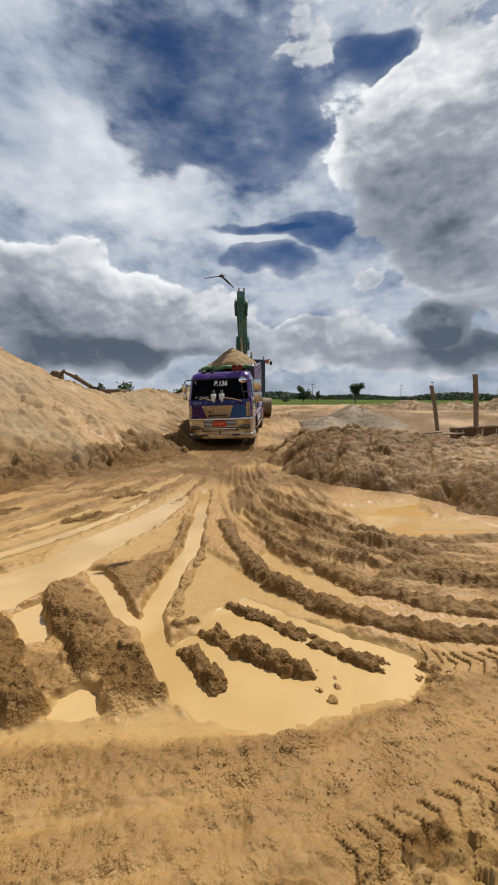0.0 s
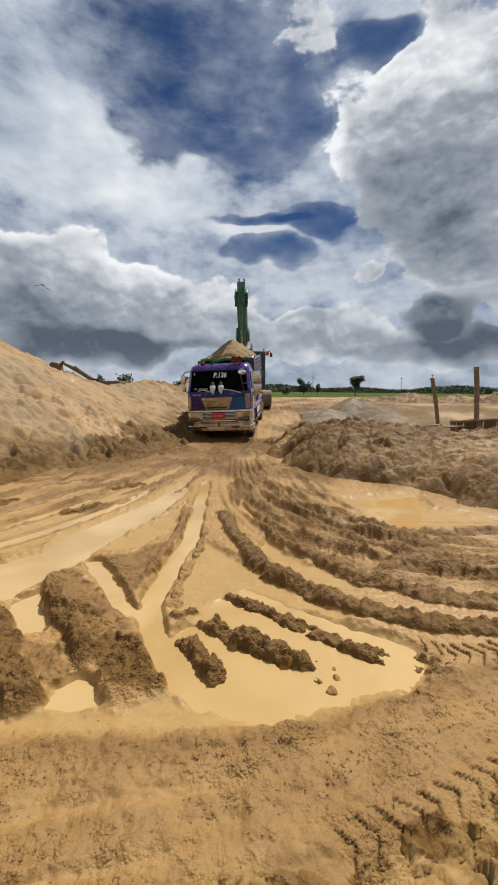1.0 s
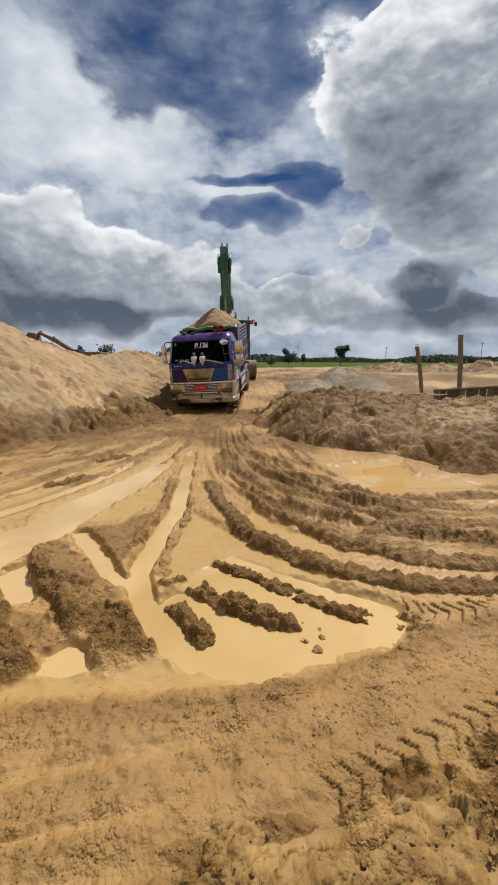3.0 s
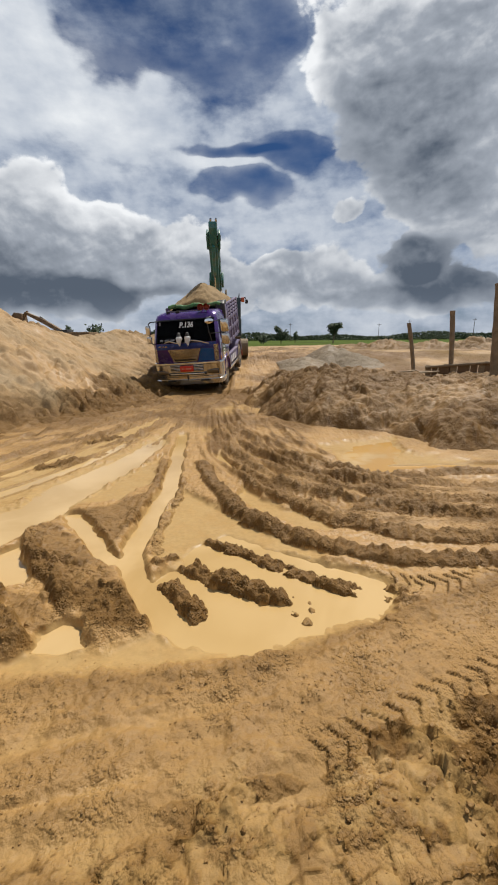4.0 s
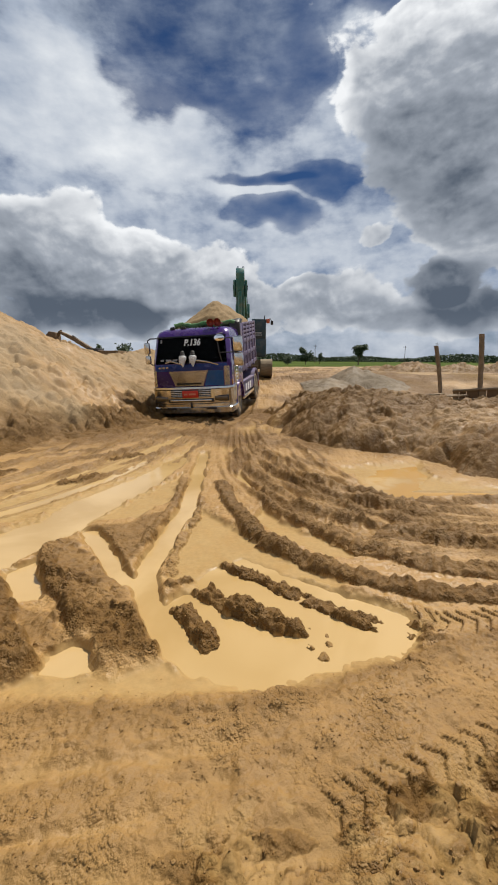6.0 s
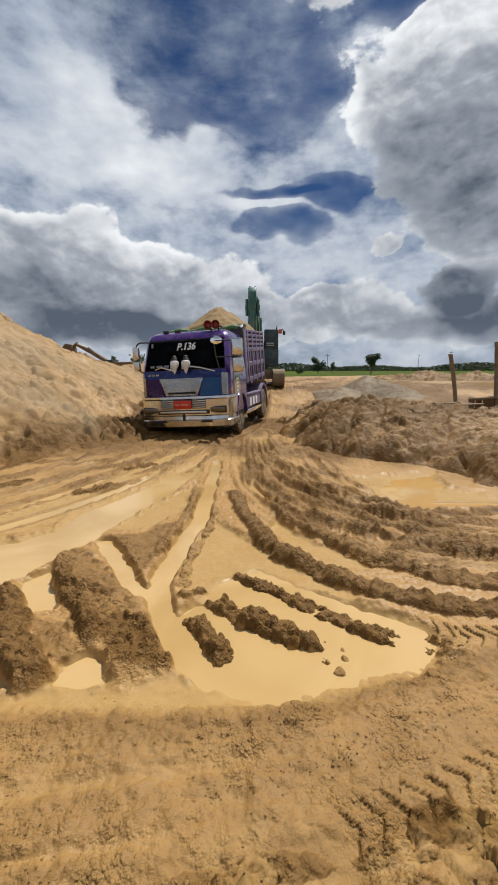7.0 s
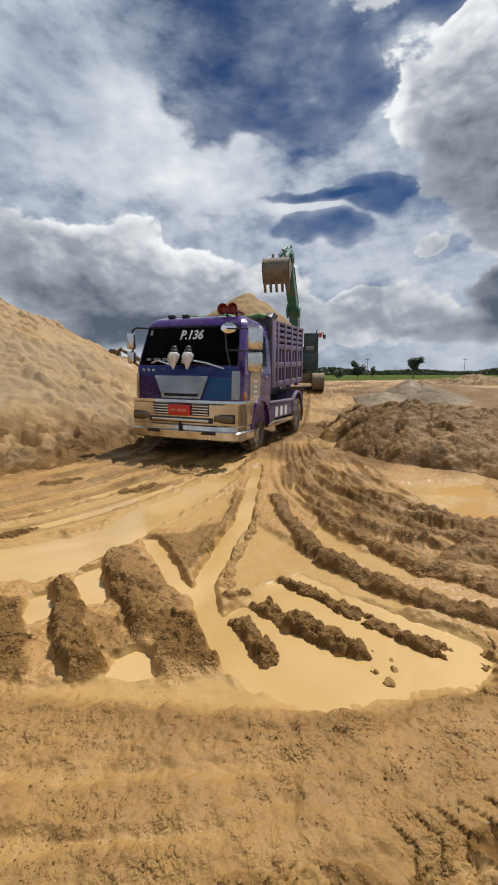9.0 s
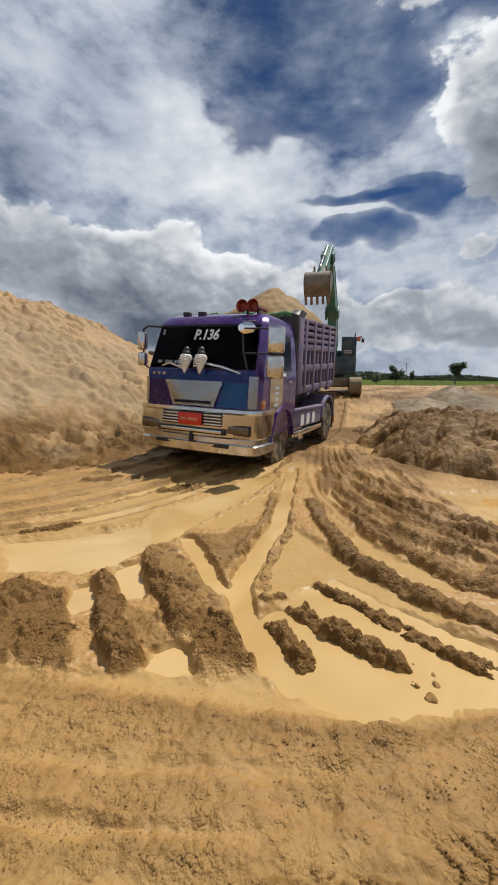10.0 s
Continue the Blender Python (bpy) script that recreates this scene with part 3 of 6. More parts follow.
def bent(pts, n=6):
    """A smooth curve through the points."""
    p = [Vector(q) for q in pts]
    if len(p) < 3:
        return [tuple(q) for q in p]
    p = [2 * p[0] - p[1]] + p + [2 * p[-1] - p[-2]]
    out = []
    for a, b, c, d in zip(p, p[1:], p[2:], p[3:]):
        for k in range(n):
            t = k / n
            q = 0.5 * (2 * b + (c - a) * t + (2 * a - 5 * b + 4 * c - d) * t * t + (3 * b - a - 3 * c + d) * t ** 3)
            out.append(tuple(q))
    return out + [tuple(p[-2])]


def lie(x, y):
    """The lie of the land: level by the camera, a dip, then a rise to the digging platform."""
    along = np.interp(y, [-50, 6, 8, 11, 13.6, 15, 17, 19, 22.5, 32, 60, 120, 4000], [0, 0, 0.0, -0.08, -0.18, -0.12, 0.08, 0.28, 0.76, 0.70, 0.35, 0.0, 0.0])
    return along * smooth(70, 12, np.abs(x)) if y is not None else 0


def build_ground():
    xs = graded((-2.4, 2.6, 0.011), 1.027, (-2500, 2500))
    ys = graded((0.75, 3.3, 0.0095), 1.0155, (0.7, 4000))
    ys = np.concatenate([graded((0.0, 0.6, 0.05), 1.12, (-600, 0.6)), ys])
    g = Field(xs, ys)
    X, Y = g.X, g.Y
    near = smooth(40, 15, np.hypot(X, Y))
    g.Z = lie(X, Y) + 0.05 + near * (0.014 * fbm(X, Y, 1.1, 3, 1) + 0.011 * fbm(X, Y, 5.0, 5, 2, 0.6)) + smooth(8, 24, np.hypot(X, Y)) * smooth(400, 100, Y) * (0.06 * fbm(X, Y, 0.35, 4, 4) + 0.16 * (lumps(X, Y, 0.9, 7) - 0.45) * smooth(-0.1, 0.4, fbm(X, Y, 0.2, 3, 6)) + 0.08 * (lumps(X, Y, 2.2, 2) - 0.45))
    g.churn = 0.12 + 0.25 * smooth(0.1, 0.7, fbm(X, Y, 0.9, 3, 5)) * near
    g.dry = smooth(17, 24, Y) * np.clip(0.25 + 0.6 * fbm(X, Y, 0.25, 4, 14), 0, 0.8)
    g.churn += smooth(5.5, 9, Y) * smooth(60, 40, Y) * np.clip(0.46 + 0.6 * fbm(X, Y, 0.45, 4, 3), 0, 0.9)
    # pools of muddy water
    g.pool([(-0.31, 1.86), (-0.17, 1.77), (0.02, 1.72), (0.27, 1.75), (0.5, 1.77), (0.74, 1.88), (0.92, 1.92), (1.06, 2.09), (1.11, 2.32), (0.98, 2.48), (0.73, 2.64), (0.4, 2.88),
            (0.1, 3.2), (-0.12, 3.45), (-0.3, 3.1), (-0.38, 2.7), (-0.55, 2.5), (-0.7, 2.4), (-0.6, 2.23), (-0.42, 1.97)], 0.022, wob=0.035)
    g.pool([(-2.7, 2.6), (-2.1, 2.72), (-1.9, 2.9), (-1.6, 3.62), (-1.5, 4.1), (-1.2, 5.0), (-0.98, 6.2), (-1.05, 7.3), (-1.3, 6.4), (-1.55, 5.45), (-2.1, 4.4), (-2.1, 3.9), (-2.4, 3.6), (-3.2, 3.1)], 0.02, wob=0.05)
    g.pool([(1.44, 6.0), (2.76, 6.3), (2.55, 5.5), (3.2, 4.96), (3.03, 4.68), (2.39, 4.53), (1.65, 4.52), (1.5, 5.04)], -0.006, 0.12, 0.1)
    g.pool([(1.55, 4.9), (1.75, 5.5), (2.03, 5.9), (2.66, 6.15), (2.56, 5.6), (2.05, 4.9), (2.3, 4.66), (1.7, 4.66)], 0.02, 0.1, 0.05)
    g.pool([(-0.55, 4.3), (-0.12, 3.78), (0.19, 3.34), (0.52, 3.0), (0.85, 2.66), (0.6, 2.72), (0.3, 2.9), (-0.02, 3.12), (-0.3, 2.9), (-0.46, 2.68), (-0.58, 2.8), (-0.6, 3.4)], -0.008, 0.05, 0.04)
    g.pool([(0.08, 3.92), (0.4, 3.46), (0.73, 3.1), (1.11, 3.16), (0.81, 3.42), (0.44, 3.78), (0.18, 4.32)], -0.004, 0.04, 0.04)
    g.pool([(-3.4, 3.4), (-2.6, 5.2), (-1.6, 8.5), (-1.2, 8.5), (-1.6, 5.6), (-2.1, 4.3), (-2.6, 3.4)], -0.008, 0.2, 0.2)
    g.pool([(-1.55, 3.85), (-1.2, 4.9), (-0.92, 5.6), (-0.86, 4.4), (-1.1, 3.95)], -0.006, 0.05, 0.06)
    flats = smooth(0.03, 0.01, g.Z) * smooth(8.0, 5.0, Y) * (Y > 1.5)
    g.Z += flats * (0.007 * fbm(X, Y, 1.7, 3, 10) + 0.003 * fbm(X, Y, 7.0, 3, 4))
    # trampled mud between the wheel tracks
    g.block([(-1.45, 3.69), (-1.13, 3.76), (-1.06, 3.98), (-0.84, 4.1), (-0.85, 3.51), (-0.89, 3.09), (-0.88, 2.86), (-1.03, 3.05), (-1.23, 3.4)], 0.05, 0.05, 0.6, wob=0.03)
    g.block([(-1.73, 3.13), (-1.63, 3.5), (-1.37, 3.23), (-1.05, 2.87), (-0.82, 2.65), (-0.71, 2.42), (-0.51, 2.1), (-0.33, 1.89), (-0.59, 1.95), (-0.77, 1.9), (-0.92, 2.12), (-1.17, 2.36), (-1.5, 2.8)], 0.062, 0.06, 0.55, wob=0.03)
    g.block([(-1.02, 2.3), (-0.9, 2.42), (-0.72, 2.42), (-0.52, 2.12), (-0.35, 1.91), (-0.59, 1.96), (-0.76, 1.92), (-0.9, 2.12)], 0.10, 0.085, 0.85, wob=0.03, scale=13)
    g.ridge([(-1.62, 3.1), (-1.4, 2.72), (-1.1, 2.36), (-0.9, 2.12)], 0.13, 0.05, 0.06, 0.8)
    g.ridge([(-1.4, 2.82), (-1.2, 2.74), (-0.95, 2.66)], 0.1, 0.03, 0.05, 0.7)
    g.block([(-2.9, 2.42), (-2.15, 2.5), (-1.99, 2.45), (-1.66, 2.11), (-1.47, 1.76), (-1.83, 1.69), (-3.0, 1.72)], 0.075, 0.10, 0.75, scale=9)
    g.block([(-1.5, 2.42), (-1.2, 2.36), (-0.98, 2.12), (-1.1, 2.0), (-1.34, 2.12)], 0.03, 0.07, 0.55, scale=14)
    g.ridge([(-1.87, 2.79), (-1.57, 2.32), (-1.32, 2.01), (-1.06, 1.78)], 0.2, 0.105, 0.07, 0.75)
    g.pool([(-1.86, 2.88), (-1.7, 3.08), (-1.5, 2.74), (-1.4, 2.52), (-1.54, 2.48)], 0.02, 0.04, 0.03)
    g.pool([(-1.06, 1.88), (-1.08, 2.02), (-0.98, 2.10), (-0.86, 2.03), (-0.76, 1.88), (-0.92, 1.83)], 0.02, 0.03, 0.03)
    g.pool([(-2.0, 2.53), (-1.88, 2.64), (-1.64, 2.32), (-1.79, 2.2)], 0.02, 0.03, 0.03)
    g.channel([(-1.47, 3.62), (-1.21, 3.23), (-0.98, 2.89), (-0.83, 2.72)], 0.15)
    # wheel track full of water
    g.channel([(-0.76, 6.9), (-0.71, 5.8), (-0.65, 4.4), (-0.70, 3.7), (-0.75, 3.17), (-0.725, 2.75), (-0.64, 2.5), (-0.43, 2.16), (-0.2, 1.88)], 0.18, 0.03)
    g.ridge([(-0.84, 5.4), (-0.80, 4.5), (-0.86, 3.7), (-0.90, 3.2)], 0.10, 0.03, 0.04, 0.6)
    g.ridge([(-0.50, 4.6), (-0.52, 3.9), (-0.58, 3.3), (-0.56, 2.78)], 0.09, 0.028, 0.04, 0.5)
    # clod ridges standing in the pool
    g.ridge([(-0.49, 2.52), (-0.35, 2.36), (-0.22, 2.18), (-0.11, 2.02)], 0.17, 0.105, 0.08, 0.8)
    g.ridge([(-0.38, 2.70), (-0.16, 2.55), (0.03, 2.41), (0.21, 2.28), (0.34, 2.25), (0.48, 2.19)], 0.19, 0.11, 0.09, 0.8)
    g.ridge([(-0.22, 3.06), (0.04, 2.88), (0.28, 2.70), (0.53, 2.50), (0.72, 2.36), (0.92, 2.24)], 0.14, 0.085, 0.07, 0.8)
    g.ridge([(-0.36, 5.2), (-0.12, 4.2), (0.15, 3.46), (0.46, 3.10), (0.69, 2.90), (0.92, 2.75), (1.2, 2.63), (1.7, 2.55), (3.2, 2.5), (5, 2.6)], 0.19, 0.07, 0.028, 0.75, tread=0.016)
    g.ridge([(0.1, 4.9), (0.4, 4.1), (0.67, 3.74), (0.97, 3.30), (1.2, 3.12), (1.5, 2.95), (1.9, 2.86), (3.4, 2.85), (5.5, 3.0)], 0.2, 0.06, 0.026, 0.65, tread=0.016)
    g.ridge([(-0.55, 2.62), (-0.45, 2.72), (-0.38, 2.8)], 0.09, 0.03, 0.06, 0.6, taper=0.06)
    # churned wheel tracks that swing away
    c, d = g.inside([(-0.45, 8.5), (-0.3, 5.4), (0.15, 4.3), (0.95, 3.4), (1.5, 3.0), (5.5, 2.7), (5.5, 4.9), (3.3, 4.6), (1.7, 4.6), (1.45, 5.4), (1.3, 6.8), (0.95, 8.4), (0.8, 12.5), (-0.3, 12.5)], 0.4)
    t = smooth(0.12, -0.2, d)
    c2, across, run, _ = g.along(bent([(-0.6, 10.5), (-0.42, 7.0), (-0.15, 5.0), (0.55, 3.6), (1.5, 2.85), (5.9, 2.5)]), 4.0)
    u, v = np.zeros_like(X), np.zeros_like(X)
    u[c2], v[c2] = across, run
    u, v = u[c] + 0.05 * fbm(X[c], Y[c], 1.3, 2, 5), v[c]
    band = fbm(u, v * 0.09, 2.6, 3, 2, 0.6)
    fine = fbm(u, v * 0.3, 6.5, 3, 4, 0.55)
    comb = 1.0 - np.abs(fbm(u, v * 0.05, 3.4, 2, 8, 0.5)) * 2.2
    g.Z[c] += t * (0.035 + 0.035 * band + 0.045 * comb * smooth(-0.6, 0.3, band) + 0.018 * fine + 0.010 * (lumps(X[c], Y[c], 11.0, 3) - 0.45) * smooth(-0.2, 0.4, band))
    g.churn[c] = np.maximum(g.churn[c], t * np.clip(0.52 + 0.55 * fine + 0.3 * band, 0, 1))
    for k, (w, dep) in enumerate(((0.24, 0.055), (0.2, 0.05), (0.26, 0.08), (0.2, 0.06), (0.22, 0.06))):
        o = 0.42 * k
        g.rut([(-0.42 + 0.12 * k, 9.5), (-0.3 + 0.14 * k, 6.4 + 0.2 * k), (0.1 + 0.22 * k, 4.75 + 0.32 * o), (0.85 + 0.2 * k, 3.75 + 0.62 * o), (2.2, 3.2 + 0.95 * o), (5.5, 3.05 + 1.0 * o)], w, dep * 0.8, 0.3)
    for k in range(4):
        o = 0.4 * k
        g.ridge([(-0.2 + 0.1 * k, 8.0), (0.0 + 0.16 * k, 5.9), (0.5 + 0.2 * k, 4.5 + 0.4 * o), (1.3 + 0.15 * k, 3.62 + 0.75 * o), (2.6, 3.2 + o), (5.5, 3.15 + o)], 0.15, 0.036, 0.026, 0.6, tread=0.014)
    for line in ([(0.6, 4.0), (1.2, 3.5), (2.2, 3.2), (4.2, 3.1)], [(0.9, 4.55), (1.6, 4.15), (2.8, 3.95), (4.5, 3.95)], [(1.2, 2.72), (2.0, 2.5), (4.2, 2.45)], [(0.4, 4.6), (0.9, 3.95), (1.8, 3.55), (4.0, 3.5)]):
        g.treads(line, 0.2, 0.03, 0.095)
    # long tracks that come in from the far left
    for k, (a, b) in enumerate(((-1.75, 0.0), (-2.25, 0.35), (-2.75, 0.6), (-3.35, 1.0), (-4.0, 1.3), (-4.9, 1.6))):
        g.rut([(-1.0 + 0.25 * a + 0.6, 12.5), (a + 0.55, 8.4 + b), (a - 0.1, 5.6 + b * 0.8), (a - 1.0, 3.9 + b * 0.5), (a - 2.6, 2.6 + b * 0.3)], 0.2, 0.05, 0.5)
        g.ridge([(a + 0.55, 8.9 + b), (a + 0.12, 6.3 + b * 0.8), (a - 0.55, 4.9 + b * 0.6)], 0.17, 0.04, 0.035, 0.6, taper=0.8)
    for x, y in ((-2.95, 3.55), (-2.25, 5.3), (-2.0, 6.6), (-3.5, 5.4)):
        g.ridge([(x - 0.28, y - 0.22), (x, y), (x + 0.22, y + 0.3)], 0.16, 0.06, 0.05, 1.0)
    for k in range(7):
        a = -0.75 - 0.28 * k
        g.ridge([(-0.9 - 0.05 * k, 12.5), (a, 9.2 + 0.1 * k), (a - 0.25 - 0.22 * k, 7.0 + 0.1 * k), (a - 0.6 - 0.5 * k, 5.7 + 0.15 * k)], 0.13 + 0.03 * (k % 3), 0.03, 0.04, 0.62, taper=0.9)
    # wheel tracks under the lorry
    for off in (-1.0, 1.0):
        g.rut([(-0.8 + off, 20), (-1.0 + off, 15.5), (-1.25 + off, 12.0), (-1.9 + off, 8.4)], 0.42, 0.06, 0.6)
    # the smooth lane by the feet, with tyre marks and broken crust
    g.churn[(Y < 1.75) & (np.abs(X) < 6)] = 0.45
    c, d, s, L = g.along(bent([(-4, 1.15), (-1.1, 1.42), (0.0, 1.55), (1.0, 1.82), (2.2, 2.3), (4.5, 3.1)]), 0.9)
    lane = smooth(0.42, 0.1, d)
    g.Z[c] += 0.012 * lane * fbm(X[c], Y[c], 9, 4, 3) + 0.03 * smooth(0.5, 0.3, np.abs(d - 0.05)) * smooth(1.9, 1.5, Y[c] - 0.35 * X[c])
    g.churn[c] = np.maximum(g.churn[c], 0.15 * lane)
    g.lugs([(0.2, 1.15), (0.35, 1.20), (0.56, 1.27), (0.78, 1.37), (1.03, 1.46), (1.31, 1.55), (2.2, 1.85)], 0.19, 0.012, 0.10, 0.7, -0.2)
    g.lugs([(0.75, 1.84), (0.99, 1.96), (1.23, 2.06), (1.5, 2.16), (1.8, 2.26), (2.6, 2.5)], 0.18, 0.012, 0.10, -0.6, -0.1)
    g.lugs([(1.0, 2.42), (1.15, 2.33), (1.3, 2.28), (1.7, 2.3), (2.6, 2.4)], 0.26, 0.018, 0.085, 0.7, -0.4)
    g.ridge([(0.54, 1.22), (0.66, 1.25), (0.80, 1.22), (0.95, 1.15), (1.25, 1.12)], 0.15, 0.025, 0.08, 0.9, taper=0.08, scale=11)
    g.ridge([(0.95, 1.33), (1.15, 1.36), (1.4, 1.42)], 0.09, 0.02, 0.08, 0.8, taper=0.08, scale=11)
    g.ridge([(-0.14, 1.02), (-0.02, 1.0), (0.08, 0.96), (0.18, 0.98)], 0.12, 0.035, 0.07, 0.85, taper=0.06, scale=9)
    g.ridge([(-0.28, 1.03), (0.08, 1.09), (0.4, 1.13), (0.6, 1.17)], 0.05, 0.014, 0.03, 0.6, taper=0.1)
    c, d = g.inside([(-1.2, 0.75), (-0.5, 0.95), (0.1, 1.05), (0.7, 1.1), (1.6, 0.9), (2.5, 0.3), (-2, 0.3)], 0.3)
    t = smooth(0.08, -0.12, d)
    g.Z[c] += t * (0.02 * (lumps(X[c], Y[c], 7.0, 4) - 0.5) + 0.012 * fbm(X[c], Y[c], 5.0, 4, 3))
    g.churn[c] = np.maximum(g.churn[c], 0.6 * t * smooth(-0.1, 0.45, fbm(X[c], Y[c], 3.2, 4, 9)))
    for x, y in ((0.40, 2.10), (0.47, 2.04), (0.54, 2.12), (0.50, 2.17), (1.02, 2.22), (1.10, 2.16), (1.16, 2.25), (1.08, 2.30), (1.2, 2.12), (0.98, 2.32)):
        g.ridge([(x - 0.05, y + 0.02), (x, y - 0.015), (x + 0.05, y - 0.02)], 0.05, 0.034, 0.05, 0.6, taper=0.05, wob=0.05)
    g.crust([(0.3, 1.04), (0.56, 1.12), (0.8, 1.2), (1.31, 1.36), (2.3, 1.7), (2.6, 1.1), (1.2, 0.6), (0.4, 0.6), (-0.5, 0.72), (-0.3, 0.92), (-0.1, 1.02)], 0.055, 7.5, 3, 0.05, churn=0.85)
    g.crust([(-0.7, 0.55), (-1.3, 0.75), (-0.75, 0.98), (-0.3, 0.93), (0.2, 0.6)], 0.03, 8.0, 5, 0.03, churn=0.5)
    for line, w in (([(-2.4, 1.15), (-1.2, 1.28), (-0.6, 1.36), (-0.2, 1.43), (0.3, 1.53)], 0.09), ([(-1.6, 0.98), (-0.7, 1.10), (-0.1, 1.22)], 0.06)):
        c, d, s, L = g.along(bent(line), 0.3)
        t = smooth(w / 2 + 0.03, w / 2 - 0.03, d + g.wobble(c, 0.03, 4.0, 2)) * smooth(0, 0.4, s) * smooth(0, 0.4, L - s)
        g.Z[c] += 0.6 * t * (0.040 - g.Z[c])
        g.churn[c] *= 1 - 0.35 * t
    g.pool([(-3.0, 1.5), (-1.5, 1.74), (-0.4, 1.95), (0.0, 1.8), (-0.1, 1.7), (-0.8, 1.62), (-3.0, 1.3)], -0.014, 0.08, 0.05)
    c, d, s, L = g.along(bent([(-5, 2.2), (-1.1, 2.3), (0.0, 2.4), (1.2, 2.75), (2.4, 3.3), (5, 4.4)]), 2.4)
    row = fbm(d + 0.03 * fbm(X[c], Y[c], 1.5, 2, 3), s * 0.05, 3.4, 2, 9)
    low = smooth(1.85, 1.6, Y[c] - 0.36 * np.clip(X[c], 0, 3)) * (np.abs(X[c]) < 5)
    g.Z[c] += low * (-0.017 * smooth(0.03, 0.05, g.Z[c]) + 0.017 * row + (0.003 + 0.010 * smooth(-0.1, 0.4, row)) * (lumps(X[c], Y[c], 17.0, 5) - 0.35))
    g.churn[c] = np.maximum(g.churn[c], low * np.clip(0.46 + 0.18 * row, 0, 0.62))
    g.churn += 0.07 * smooth(1.30, 1.0, Y - 0.2 * X) * (np.abs(X) < 6)
    close = smooth(16, 9, np.hypot(X, Y))
    g.Z += close * (0.011 * (lumps(X, Y, 17.0, 3) - 0.45) * smooth(0.01, 0.04, g.Z) + 0.007 * fbm(X, Y, 9.0, 3, 6, 0.6) * smooth(0.012, 0.05, g.Z))
    crumb = smooth(0.75, 0.85, Y) * smooth(2.9, 2.3, Y) * smooth(3.0, 2.4, np.abs(X)) * smooth(0.015, 0.035, g.Z)
    loose = smooth(-0.25, 0.3, fbm(X, Y, 4.0, 3, 12))
    g.Z += crumb * (0.008 * (lumps(X, Y, 24.0, 8) - 0.4) * loose + 0.005 * (lumps(X, Y, 50.0, 4) - 0.4))
    g.silt = close * smooth(0.05, 0.012, g.Z) * smooth(0.75, 0.3, g.churn)
    g.silt = g.silt * (1 - 0.55 * smooth(1.8, 1.6, Y - 0.36 * np.clip(X, 0, 3)))
    crust = smooth(0.05, 0.28, fbm(X, Y, 5.5, 5, 21, 0.62)) * smooth(1.32, 1.08, Y - 0.24 * X) * (np.abs(X) < 4)
    g.silt = np.maximum(g.silt, 0.55 * crust)
    grass = lambda x, y: (y > 62 + 14 * np.sin(x * 0.05)) & (x > -400)
    ob = g.mesh("ground", SOIL, (GRASS, grass))
    tagged(ob, "wet rutted sandy mud with tyre tracks and clods", "ground", kind="structure")
    return g


GROUND = build_ground()


def ground_z(x, y):
    i, j = np.clip(np.searchsorted(GROUND.ys, y), 0, len(GROUND.ys) - 1), np.clip(np.searchsorted(GROUND.xs, x), 0, len(GROUND.xs) - 1)
    return float(GROUND.Z[i, j])


def build_water():
    bm = bmesh.new()
    bmesh.ops.create_grid(bm, x_segments=24, y_segments=24, size=0.5)
    for v in bm.verts:
        v.co = Vector((-0.1 + v.co.x * 8.0, 4.4 + v.co.y * 5.6, 0.0))
    ob = new("puddle_water", finish("puddle_water", bm, WATER))
    tagged(ob, "still tan muddy rain water lying in the ruts", "puddle", kind="structure")


build_water()


